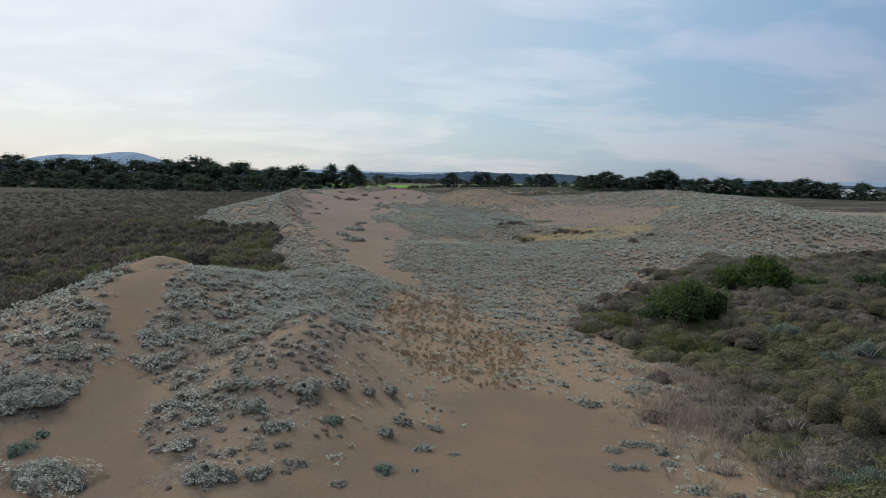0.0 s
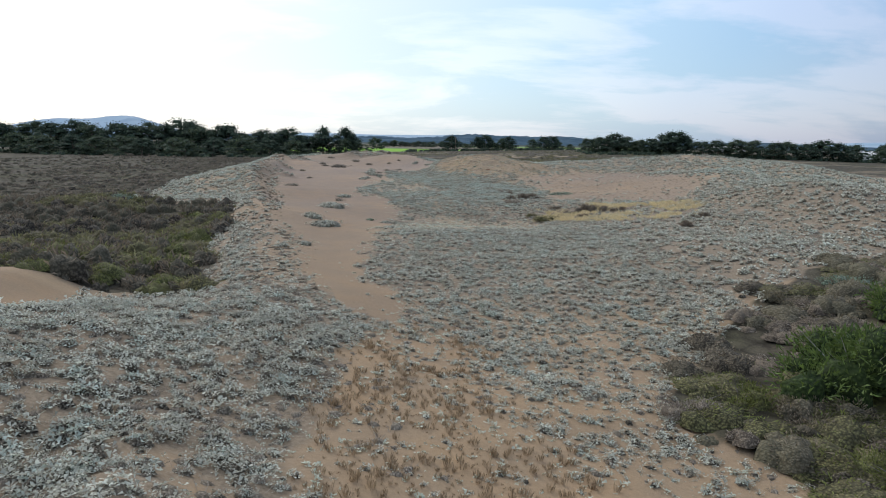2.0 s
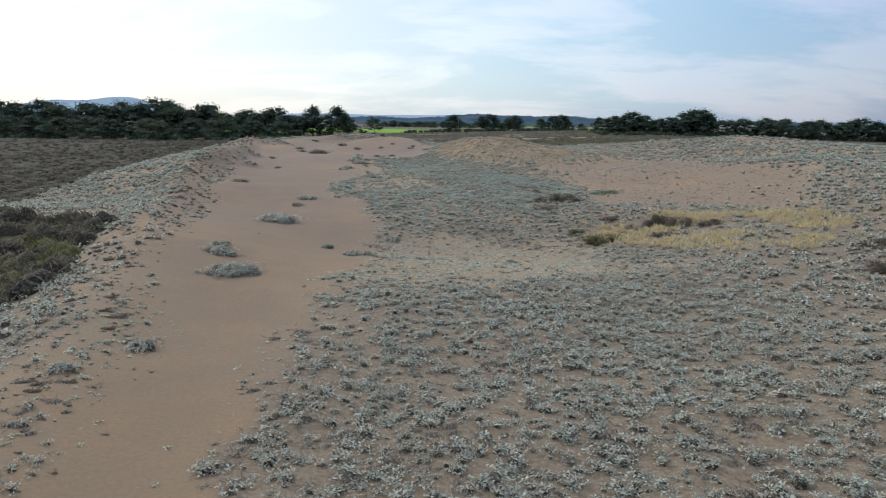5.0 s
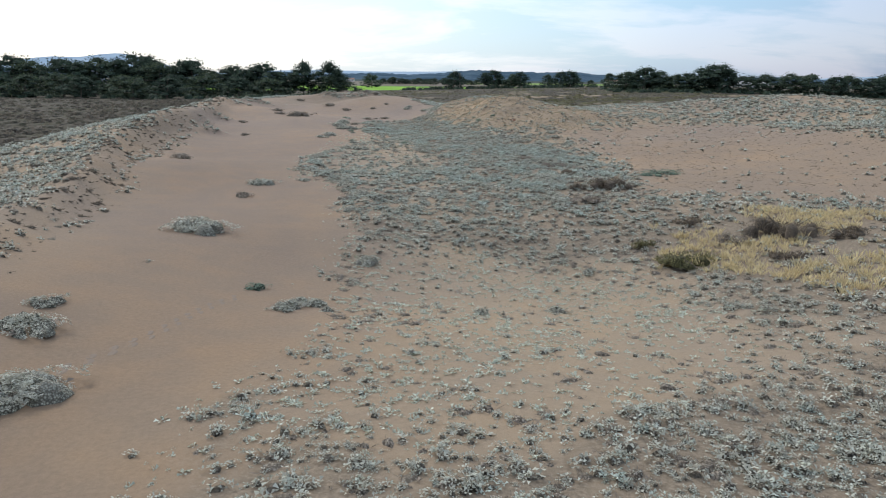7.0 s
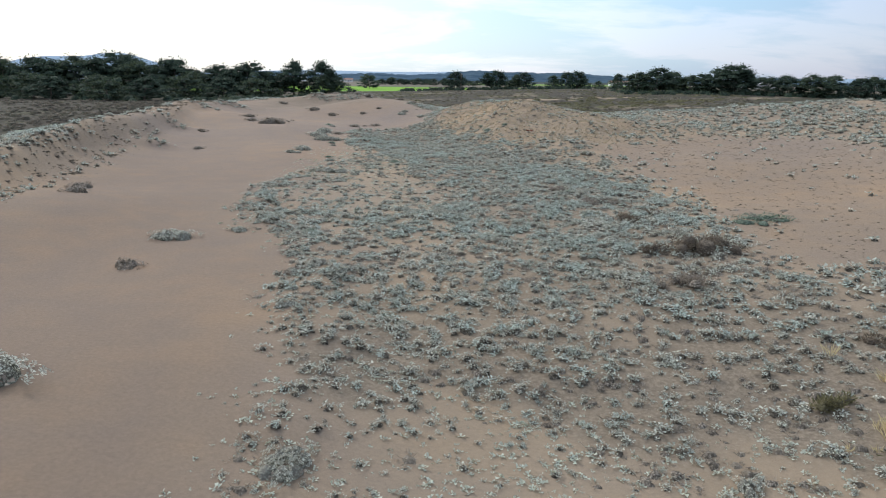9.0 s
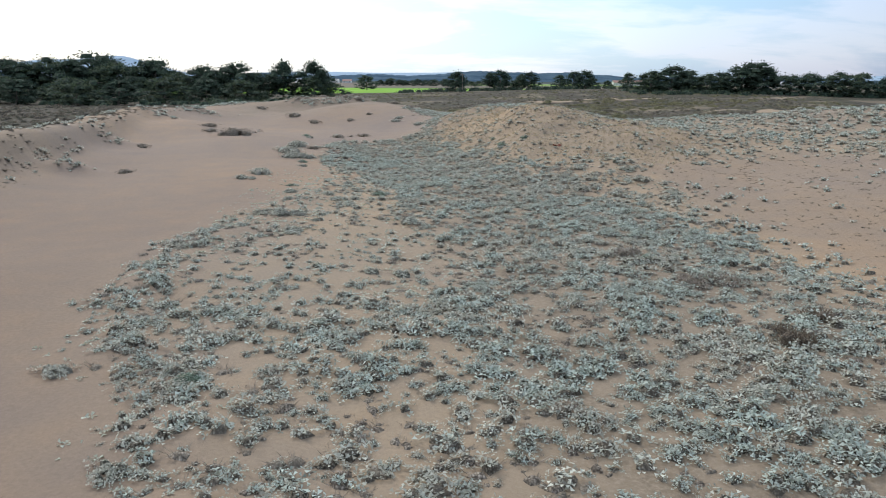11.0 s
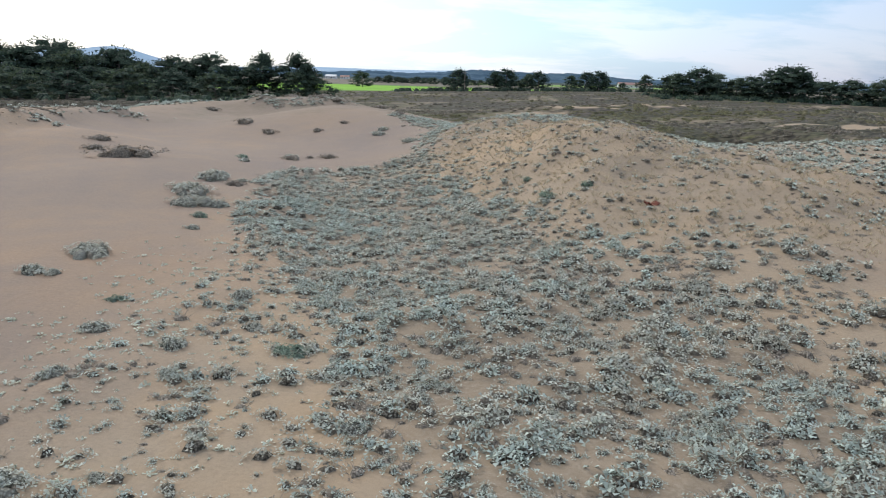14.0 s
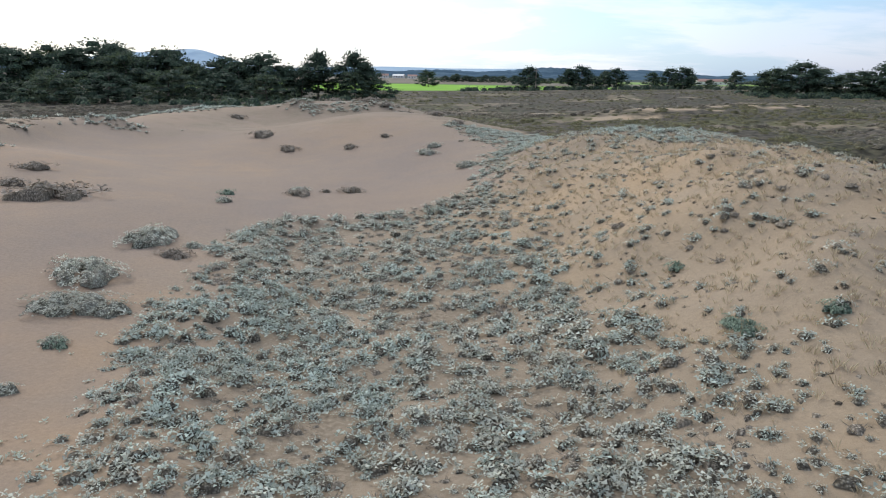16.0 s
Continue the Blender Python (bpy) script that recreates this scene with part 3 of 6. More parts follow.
def cover_at(x, y):
    """How much of each kind grows at a place: scrub, silver carpet, and the rest of the zones."""
    wob = (rough_land(x, y, 2.2, 1) - 0.5) * 1.6 + (rough_land(x, y, 0.7, 2) - 0.5) * 0.9
    west = edge(y, SCRUB_WEST) - x + wob
    east = np.where(y < 75, x - edge(y, SCRUB_EAST), -5) + wob
    north = y - edge(x, SCRUB_NORTH) + 3 * wob
    scrub = np.maximum(np.maximum(step(west, -0.6, 0.8), step(east, -0.6, 0.8)), step(north, -2, 2))
    valley = np.minimum(np.minimum(x - edge(y, SAND_WEST), edge(y, SAND_EAST) - x), np.minimum(y - 46, 236 - y)) + 0.8 * wob
    bare = np.maximum.reduce([step(valley, -0.7, 0.8), step(inside(x, y, PATH_SAND) + 0.6 * wob, -0.5, 0.6), step(inside(x, y, FLAT_SAND) + 0.4 * wob, -0.4, 0.5), step(inside(x, y, NEAR_SAND) + wob, -0.7, 0.8)])
    fringe = step(valley, -4.0, 0.5)
    seedling = step(inside(x, y, SEEDLINGS) + 1.5 * wob, -3.5, 3.0)
    hollow = step(inside(x, y, HOLLOW) + wob, -2.5, 2.5)
    hump = step(inside(x, y, HUMP) + wob, -1.5, 1.5)
    tussock = step(inside(x, y, TUSSOCKS) + wob, -0.8, 0.8)
    golden = step(inside(x, y, GOLDEN) + wob, -0.7, 0.7)
    slope = np.where((y < 31) & (x > -3.5), 0.15 + 0.85 * step(rough_land(x, y, 2.4, 5), 0.15, 0.42), 1.0)
    inner = np.where(y > 46, step(edge(y, SAND_WEST) - x, -1, 1.0) * (1 - step(edge(y, SAND_WEST) - x + wob, 2.0, 3.4)), 0)
    silver_gain = (1 - (0.5 + 0.42 * step(y, 84, 100)) * inner) * (1 + 0.5 * ((x < -3.5) & (y < 60)))
    silver = (1 - scrub) * (1 - bare) * (1 - 0.3 * fringe) * (1 - 0.84 * seedling) * (1 - 0.97 * hollow) * (1 - 0.76 * hump * (1 - 0.8 * step(y + 1.2 * np.clip(x, 0, 12), 186, 194))) * (1 - 0.68 * tussock) * (1 - 0.55 * golden) * slope * silver_gain
    silver = silver * np.where((y < 40) & (x > -3), 0.62, 1.0)
    mats = step(rough_land(x, y, 2.3, 31) * 0.6 + rough_land(x, y, 0.8, 32) * 0.4, 0.32, 0.46)
    sparse = step(inside(x, y, SPARSE) + wob, -1.5, 1.5)
    silver = silver * (1 - 0.66 * sparse) * np.where((y < 27) & (x > -6.0), 0.26, 1.0)
    silver = silver * (1 + 0.22 * step(inside(x, y, DENSE) + 2 * wob, -2.5, 2.5))
    young = (1 - step(y, 29, 36)) * (1 - step(x, -1, 1.5))
    silver = silver * (1 - young + young * (0.08 + 1.25 * mats))
    late = step(y, 108, 124) * (1 - 0.75 * step(inside(x, y, DENSE) + wob, -1.5, 2.0))
    silver = silver * (0.95 + 0.3 * step(rough_land(x, y, 5.5, 3), 0.28, 0.62) + 0.1 * step(y, 95, 105)) * (0.68 - 0.3 * late + (0.32 + 0.4 * late) * step(rough_land(x, y, 1.7, 4) * (1 - 0.35 * late) + 0.35 * late * rough_land(x, y, 0.8, 54), 0.15 + 0.15 * late, 0.45 + 0.1 * late))
    topped = np.zeros(np.shape(x))
    for mx, my, mr in CREST_MOUNDS:
        topped = np.maximum(topped, np.exp(-0.5 * (np.hypot((x - mx) / 1.35, y - my) / (0.62 * mr)) ** 2))
    silver = np.maximum(silver, 0.95 * step(topped + 0.3 * wob, 0.25, 0.6))
    return dict(topped=topped, scrub=scrub, bare=bare, silver=np.clip(silver, 0, 1), seedling=seedling, hollow=hollow, hump=hump, tussock=tussock, golden=golden, valley=valley, mats=mats * young * (1 - bare) * (1 - scrub))


def pale_sand(x, y):
    """Streaks of open sand on the rises of the north heath."""
    w = np.zeros(np.shape(x))
    for cx, cy, rx, ry in [(22, 260, 8, 2.4), (14, 254, 5, 1.6), (31, 272, 8, 2.2), (38, 264, 6, 2.0), (52, 222, 6, 2.4), (45, 225, 5, 1.8), (48, 270, 9, 2.6), (6, 276, 7, 2.0)]:
        w = np.maximum(w, np.exp(-(((x - cx) / rx) ** 2) - ((y - cy) / ry) ** 2))
    return 0.75 * step(w + 0.9 * (rough_land(x, y, 2.6, 53) - 0.5), 0.2, 0.75)


def ground_height(x, y):
    x, y = np.asarray(x, float), np.asarray(y, float)
    c = cover_at(x, y)
    h = dunes(x, y)
    near = np.exp(-np.maximum(0, np.hypot(x, y - 110) - 130) / 60)
    h = h + near * (c["silver"] * (0.20 * (rough_land(x, y, 1.9, 6) - 0.5) + 0.11 * (rough_land(x, y, 0.9, 7) - 0.5)) + c["scrub"] * (0.42 * (rough_land(x, y, 3.4, 8) - 0.5) + 0.22 * (rough_land(x, y, 1.5, 9) - 0.5)))
    h = h + near * (1 - c["scrub"]) * (0.22 * (rough_land(x, y, 7, 10) - 0.5) + 0.03 * (rough_land(x, y, 1.1, 11) - 0.5))
    h = h + 0.62 * c["topped"] * (0.7 + 0.6 * rough_land(x, y, 1.3, 37)) + c["mats"] * (0.12 + 0.12 * rough_land(x, y, 0.9, 33)) + c["hump"] * (0.7 * (rough_land(x, y, 3.1, 34) - 0.5) + 0.34 * (rough_land(x, y, 1.4, 35) - 0.5))
    # crest of the near dune
    h = h + 0.24 * np.exp(-((x - edge(y, NEAR_CREST)) / 1.3) ** 2) * step(y, 19, 23) * (1 - step(y, 37, 42))
    # undercut lip where the west ridge meets the bare sand
    lip = np.where((y > 84) & (y < 205), edge(y, SAND_WEST) - x, 99)
    h = h + 0.55 * np.exp(-((lip - 2.6) / 1.2) ** 2) * (0.2 + rough_land(x, y, 2.3, 12))
    # small scarp where the carpet ends above the bare valley
    lip = np.where((y > 96) & (y < 182), x - edge(y, SAND_EAST), 99)
    h = h + 0.26 * np.exp(-((lip - 1.3) / 1.1) ** 2) * (0.1 + rough_land(x, y, 2.4, 36))
    return h


def spread(start, fine_lo, fine_hi, stop, pitch, growth):
    """Grid lines: even between fine_lo and fine_hi, wider and wider outside."""
    mid_lines = np.arange(fine_lo, fine_hi + pitch / 2, pitch)
    up, down, gap = [mid_lines[-1]], [mid_lines[0]], pitch
    while up[-1] < stop:
        gap *= growth
        up.append(up[-1] + gap)
    gap = pitch
    while down[-1] > start:
        gap *= growth
        down.append(down[-1] - gap)
    return np.r_[down[:0:-1], mid_lines, up[1:]]


def build_ground():
    xs = spread(-4600, -44, 46, 4600, 0.62, 1.08)
    ys = spread(-1500, 10, 212, 4800, 0.62, 1.08)
    gx, gy = np.meshgrid(xs, ys)
    gz = ground_height(gx, gy)
    nx, ny = len(xs), len(ys)
    k = np.arange(nx * ny).reshape(ny, nx)
    quads = np.stack([k[:-1, :-1], k[:-1, 1:], k[1:, 1:], k[1:, :-1]], -1).reshape(-1, 4)
    me = bpy.data.meshes.new("ground")
    me.vertices.add(nx * ny)
    me.vertices.foreach_set("co", np.stack([gx, gy, gz], -1).ravel())
    me.loops.add(quads.size)
    me.loops.foreach_set("vertex_index", quads.ravel())
    me.polygons.add(len(quads))
    me.polygons.foreach_set("loop_start", np.arange(0, quads.size, 4))
    me.update()
    me.polygons.foreach_set("use_smooth", np.ones(len(quads), bool))
    c = cover_at(gx, gy)
    moss_w = c["scrub"] * (0.25 + 0.75 * step(rough_land(gx, gy, 6, 13), 0.55, 0.8)) * np.where((gy < 110) & (np.abs(gx) < 55), 0.7, 0.15)
    pale = pale_sand(gx, gy)
    open_ = step(gy, 185, 215) * step(gx + 0.15 * (gy - 230), -60, -30)
    red = c["scrub"] * (1 - pale) * (1 - open_ * (0.08 + 0.4 * step(rough_land(gx, gy, 9, 17), 0.4, 0.75)))
    moss_w = (1 - pale) * np.maximum(moss_w, 0.4 * open_ * c["scrub"] * step(rough_land(gx, gy, 11, 18), 0.5, 0.75))
    green = np.clip(open_ * 0.55 * (1 - pale) + c["silver"] * (0.9 - step(gy, 95, 112) * (0.62 - 0.3 * step(inside(gx, gy, DENSE), -2, 3))) * (1 - 0.7 * c["seedling"]) * (1 - 0.6 * step(gx, -4, -2) * (1 - step(gy, 48, 56))) * (1 - 0.45 * step(-gx, 12, 15)) + c["hump"] * 0.15 + c["tussock"] * 0.12 + c["golden"] * 0.6, 0, 1)
    a = me.color_attributes.new("cover", "FLOAT_COLOR", "POINT")
    a.data.foreach_set("color", np.stack([red, green, moss_w, np.ones_like(red)], -1).ravel())
    wav = 14 * (rough_land(gx, gy, 60, 16) - 0.5)
    field = step(gy + wav * 0.3, 424, 436) * (1 - step(gy, 640, 670)) * step(gx, -150, -130) * (1 - step(gx, 170, 190))
    field2 = step(gy, 860, 900) * (1 - step(gy, 1100, 1180)) * step(gx - 0.03 * gy, -30, 10) * (1 - step(gx, 260, 300))
    fallow_w = step(gy, 655, 680)
    woods = step(gy, 1150, 1300)
    b = me.color_attributes.new("land", "FLOAT_COLOR", "POINT")
    b.data.foreach_set("color", np.stack([np.maximum(field, field2 * 0.6), woods, fallow_w, np.maximum.reduce([step(c["valley"], -6, 3.5), 0.85 * c["bare"] * (gy < 50), 0.6 * c["hollow"]])], -1).ravel())
    me.materials.append(GROUND)
    ob = new("ground", me)
    return tagged(ob, "rolling sand dunes with bare valley, silver carpets and dark scrub plain", "ground", kind="structure")


build_ground()


# ---- building helpers ----
def joined(shapes):
    """Several shapes (points, triangles, material slots) as one."""
    points, faces, slots, n = [], [], [], 0
    for v, f, m in shapes:
        points.append(v)
        faces.append(f + n)
        slots.append(m)
        n += len(v)
    return np.concatenate(points), np.concatenate(faces), np.concatenate(slots)


def halved(quads):
    """Four-cornered faces as triangles."""
    quads = np.asarray(quads)
    return np.concatenate([quads[:, [0, 1, 2]], quads[:, [0, 2, 3]]])


def leaves_of(quads, slot=1):
    n, k = quads.shape[:2]
    f = np.arange(k * n).reshape(n, k)
    f = halved(f) if k == 4 else f
    return quads.reshape(-1, 3), f, np.full(len(f), slot)


def soup(name, shape, mats, parent=None, label=""):
    """One mesh from a shape; mats: the cushion's and the leaves' materials."""
    v, f, m = shape
    me = bpy.data.meshes.new(name)
    me.vertices.add(len(v))
    me.vertices.foreach_set("co", np.asarray(v, np.float32).ravel())
    me.loops.add(3 * len(f))
    me.loops.foreach_set("vertex_index", f.ravel().astype(np.int32))
    me.polygons.add(len(f))
    me.polygons.foreach_set("loop_start", np.arange(0, 3 * len(f), 3))
    for mat in mats:
        me.materials.append(mat)
    me.polygons.foreach_set("material_index", m.astype(np.int32))
    me.update()
    me.polygons.foreach_set("use_smooth", np.ones(len(f), bool))
    ob = new(name, me)
    ob.parent = parent
    if label:
        tagged(ob, label)
    return ob


def blob(rng, radius, height, sides=6, rings=2, at=(0, 0, 0), low=-0.12):
    """A lumpy cushion, open below, as a shape."""
    ph = rng.uniform(0, 6, 2)
    a = np.arange(sides) / sides * 2 * np.pi + rng.uniform(0, 1)
    pts = []
    for k in range(rings + 1):
        e = k / rings * np.pi / 2 * (0.9 if rings > 1 else 0.6)
        wob = radius * (1 + 0.2 * np.sin(2 * a + ph[0]) + 0.15 * np.sin(3 * a + ph[1])) * rng.uniform(0.85, 1.15, sides)
        pts.append(np.stack([np.cos(a) * np.cos(e) * wob, np.sin(a) * np.cos(e) * wob, (low if k == 0 else 1) * height * (1 if k == 0 else np.sin(e)) * rng.uniform(0.85, 1.15, sides)], -1))
    v = np.concatenate(pts) + np.array(at)
    f = []
    for k in range(rings):
        for i in range(sides):
            j = (i + 1) % sides
            f.append((k * sides + i, k * sides + j, (k + 1) * sides + j, (k + 1) * sides + i))
    f = halved(f)
    top = rings * sides
    cap = np.array([(top, top + k, top + k + 1) for k in range(1, sides - 1)])
    f = np.concatenate([f, cap])
    return v, f, np.zeros(len(f), int)


def part(name, bm, mat, parent=None, label="", smooth=False):
    me = bpy.data.meshes.new(name)
    bm.to_mesh(me)
    bm.free()
    if smooth:
        for p in me.polygons:
            p.use_smooth = True
    me.materials.append(mat)
    ob = new(name, me)
    ob.parent = parent
    if label:
        tagged(ob, label)
    return ob


def diamonds(base, way, length, width, rng, droop=0.0):
    """Pointed leaves: from base along way, each length long and width wide."""
    n = len(base)
    way = way / np.linalg.norm(way, axis=1, keepdims=True)
    side = np.cross(way, rng.normal(size=(n, 3)))
    side /= np.linalg.norm(side, axis=1, keepdims=True) + 1e-9
    length, width = np.broadcast_to(length, n)[:, None], np.broadcast_to(width, n)[:, None]
    waist = base + way * length * 0.55
    tip = base + way * length - np.array([0, 0, 1.0]) * droop * length
    return np.stack([base, waist + side * width / 2, tip, waist - side * width / 2], 1)


def rosettes(rng, count, petals, size, leaf, flat_=0.55):
    """A low cushion about size across, made of pale leaf stars that face the sky."""
    a = rng.uniform(0, 2 * np.pi, count)
    r = np.sqrt(rng.uniform(0, 1, count)) * size * 0.5
    lobe = 1 + 0.35 * np.sin(3 * a + rng.uniform(0, 6)) + 0.2 * np.sin(5 * a + rng.uniform(0, 6))
    z = flat_ * size * 0.5 * np.sqrt(np.maximum(0.0, 1 - (1.8 * r / size) ** 2)) * rng.uniform(0.45, 1.05, count)
    heart = np.stack([np.cos(a) * r * lobe, np.sin(a) * r * lobe, z], -1)
    tilt = np.stack([np.cos(a), np.sin(a), np.zeros(count)], -1) * (r / size)[:, None] * 1.1 + rng.normal(0, 0.22, (count, 3))
    b = rng.uniform(0, 2 * np.pi, (count, 1)) + np.arange(petals) * 2 * np.pi / petals + rng.normal(0, 0.25, (count, petals))
    up = tilt + np.array([0, 0, 1.0])
    up /= np.linalg.norm(up, axis=1, keepdims=True)
    flat_way = np.stack([np.cos(b), np.sin(b), np.zeros_like(b)], -1)
    flat_way -= up[:, None] * (flat_way * up[:, None]).sum(-1, keepdims=True)
    lift = rng.uniform(0.15, 0.75, (count, petals, 1))
    way = flat_way + up[:, None] * lift
    way /= np.linalg.norm(way, axis=-1, keepdims=True)
    side = np.cross(way, up[:, None])
    side /= np.linalg.norm(side, axis=-1, keepdims=True) + 1e-9
    length = leaf * rng.uniform(0.7, 1.3, (count, petals, 1))
    base = heart[:, None] + way * length * 0.05
    tip = base + way * length - up[:, None] * length * 0.1
    half = side * length * rng.uniform(0.26, 0.42, (count, petals, 1))
    return np.stack([base, tip + half, tip - half], 2).reshape(-1, 3, 3)


def twigs(rng, count, size, height, thick):
    """Thin bare stalks fanning out of one root."""
    a = rng.uniform(0, 2 * np.pi, count)
    out_ = np.stack([np.cos(a), np.sin(a), np.zeros(count)], -1)
    base = out_ * rng.uniform(0, 0.3, count)[:, None] * size
    way = out_ * rng.uniform(0.1, 0.9, count)[:, None] * size * 0.7 + np.array([0, 0, 1.0]) * rng.uniform(0.4, 1.0, count)[:, None] * height
    return diamonds(base, way, np.linalg.norm(way, axis=1), thick, rng)


def blades(rng, count, size, height, width, splay=0.5):
    """A grass tuft."""
    a = rng.uniform(0, 2 * np.pi, count)
    r = rng.uniform(0, 0.5, count) * size
    base = np.stack([np.cos(a) * r * 0.5, np.sin(a) * r * 0.5, np.zeros(count)], -1)
    way = np.stack([np.cos(a) * splay + 0.12, np.sin(a) * splay, rng.uniform(0.7, 1.4, count)], -1)
    return diamonds(base, way, height * rng.uniform(0.6, 1.2, count), width, rng, 0.12)


def mound(rng, rings, sides, leaves, leaf, high=0.5, lobes=3):
    """A rounded shrub about a metre across: lobed cushions under many short twigs."""
    shapes = [blob(rng, 0.36, high * 0.85, sides, rings)]
    for k in range(lobes):
        a = rng.uniform(0, 6.28)
        shapes.append(blob(rng, rng.uniform(0.2, 0.28), high * rng.uniform(0.5, 0.8), sides, rings, (math.cos(a) * 0.28, math.sin(a) * 0.28, 0)))
    a = rng.uniform(0, 2 * np.pi, leaves)
    e = np.arcsin(rng.uniform(0.05, 1, leaves))
    wob = 0.44 * rng.uniform(0.8, 1.1, leaves)
    base = np.stack([np.cos(a) * np.cos(e) * wob, np.sin(a) * np.cos(e) * wob, high * 0.85 * np.sin(e) * rng.uniform(0.8, 1.05, leaves)], -1)
    way = np.stack([np.cos(a) * np.cos(e), np.sin(a) * np.cos(e), 0.35 + np.sin(e)], -1) + rng.normal(0, 0.5, (leaves, 3))
    shapes.append(leaves_of(diamonds(base, way, leaf * rng.uniform(0.8, 1.9, leaves), leaf * 0.5, rng)[:, [0, 1, 2]]))
    return joined(shapes)


def cushion(rng, blobs, sides, stars, petals, leaf, high=0.26, stalks=0, core=0.42, loft=None):
    """A low dune plant about a metre across: lumpy cushions, leaf stars on top, maybe dry stalks."""
    shapes = []
    for k in range(blobs):
        a = rng.uniform(0, 6.28)
        off = 0 if blobs == 1 else rng.uniform(0.1, 0.34)
        shapes.append(blob(rng, (core if blobs == 1 else rng.uniform(0.18, 0.3)), high * rng.uniform(0.7, 1.1), sides, 2 if k == 0 and blobs > 1 else 1, (math.cos(a) * off, math.sin(a) * off, 0)))
    if stars:
        shapes.append(leaves_of(rosettes(rng, stars, petals, 0.92, leaf, 2.1 * high if loft is None else loft)))
    if stalks:
        q = twigs(rng, stalks, 0.8, high * 1.9, 0.05)
        shapes.append(leaves_of(q[:, [0, 1, 2]]))
    return joined(shapes)


def laid(rng, kinds, x, y, size, sink=0.02, squash=None, turned=None):
    """Copies of the shapes in kinds at the places x, y, each scaled by size and turned at random."""
    z = ground_height(x, y)
    which = rng.integers(0, len(kinds), len(x))
    turned = rng.uniform(0, 2 * np.pi, len(x)) if turned is None else turned
    tall = np.ones(len(x)) if squash is None else squash
    done = []
    for k, (v, f, m) in enumerate(kinds):
        i = np.nonzero(which == k)[0]
        c, s = np.cos(turned[i])[:, None], np.sin(turned[i])[:, None]
        sz = size[i][:, None]
        px = (v[None, :, 0] * c - v[None, :, 1] * s) * sz + x[i][:, None]
        py = (v[None, :, 0] * s + v[None, :, 1] * c) * sz + y[i][:, None]
        pz = v[None, :, 2] * sz * tall[i][:, None] + z[i][:, None] - sink
        done.append((np.stack([px, py, pz], -1).reshape(-1, 3), (f[None] + (np.arange(len(i)) * len(v))[:, None, None]).reshape(-1, 3), np.tile(m, len(i))))
    return joined(done)


def places(rng, x0, x1, y0, y1, per, chance):
    """Random places in a rectangle, per square metre, kept where chance(x, y) allows."""
    n = int((x1 - x0) * (y1 - y0) * per)
    x, y = rng.uniform(x0, x1, n), rng.uniform(y0, y1, n)
    keep = rng.uniform(0, 1, n) < chance(x, y)
    return x[keep], y[keep]


RNG = np.random.default_rng(3)

# ---- the silver carpet ----
NEAR_SILVER = [cushion(RNG, 1, 4, 15, 3, 0.145, 0.22, 0, 0.29, 0.72) for _ in range(14)]
LEAFY_SILVER = [cushion(RNG, 1, 4, 21, 3, 0.115, 0.2, 0, 0.3, 0.62) for _ in range(14)]
FAR_SILVER = [cushion(RNG, 1, 4, 6, 3, 0.25, 0.25, 0, 0.31, 0.75) for _ in range(8)]
NEAR_DEAD = [cushion(RNG, 1, 5, 2, 4, 0.09, 0.16, 14, 0.3) for _ in range(8)]
FAR_DEAD = [cushion(RNG, 1, 4, 0, 4, 0.2, 0.15, 4) for _ in range(6)]


def silver_share(x, y):
    return cover_at(x, y)["silver"]


def far_share(x, y):
    return silver_share(x, y) * (1 - 0.45 * step(np.abs(x), 24, 38))


def grey_patch(x, y):
    return step(rough_land(x, y, 3.2, 21) * 0.65 + rough_land(x, y, 0.9, 22) * 0.35, 0.42, 0.66)


def minty(x, y):
    """Where the greener kind grows among the grey one: more and more along the walk, in patches."""
    return RNG.random(len(x)) < (0.12 + 0.5 * step(y, 84, 122)) * (0.4 + 1.2 * step(rough_land(x, y, 4.0, 51), 0.3, 0.7))


def silver_stuff(name, kinds, x, y, size, label):
    m = minty(x, y)
    tall = 0.8 + 0.45 * RNG.random(len(x))
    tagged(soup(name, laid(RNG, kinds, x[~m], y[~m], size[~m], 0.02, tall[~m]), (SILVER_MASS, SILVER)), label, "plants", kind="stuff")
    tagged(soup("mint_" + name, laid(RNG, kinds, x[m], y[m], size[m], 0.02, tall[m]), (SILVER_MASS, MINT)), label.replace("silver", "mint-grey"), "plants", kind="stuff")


sx, sy = places(RNG, -13, 13, 12, 206, 8.5, lambda x, y: silver_share(x, y) * (1 - 0.45 * grey_patch(x, y))
                * (1 - 0.3 * ((x < -3) & (y < 30))))
qx, qy = places(RNG, -13, -2, 17, 64, 2.8, lambda x, y: step(silver_share(x, y), 0.45, 0.9) * (1 - 0.4 * grey_patch(x, y)))
ox, oy = places(RNG, -2, 13, 36, 78, 5.5, silver_share)
sx, sy = np.r_[sx, qx, ox], np.r_[sy, qy, oy]
ss = 0.2 + 0.42 * RNG.random(len(sx)) ** 1.9
ss = ss * (0.65 + 0.4 * silver_share(sx, sy)) * (1 + 0.3 * step(sy, 96, 112) + 0.25 * ((sx < -3) & (sy < 45)))
far_end = (sy > 104) | ((sy < 44) & (sx < -3))
silver_stuff("silver_carpet", NEAR_SILVER, sx[~far_end], sy[~far_end], ss[~far_end], "low silver-leaved dune plants spreading over sandy hummocks")
silver_stuff("silver_mats", LEAFY_SILVER, sx[far_end], sy[far_end], ss[far_end] * 1.12, "leafy silver cushions in loose mats over sand")
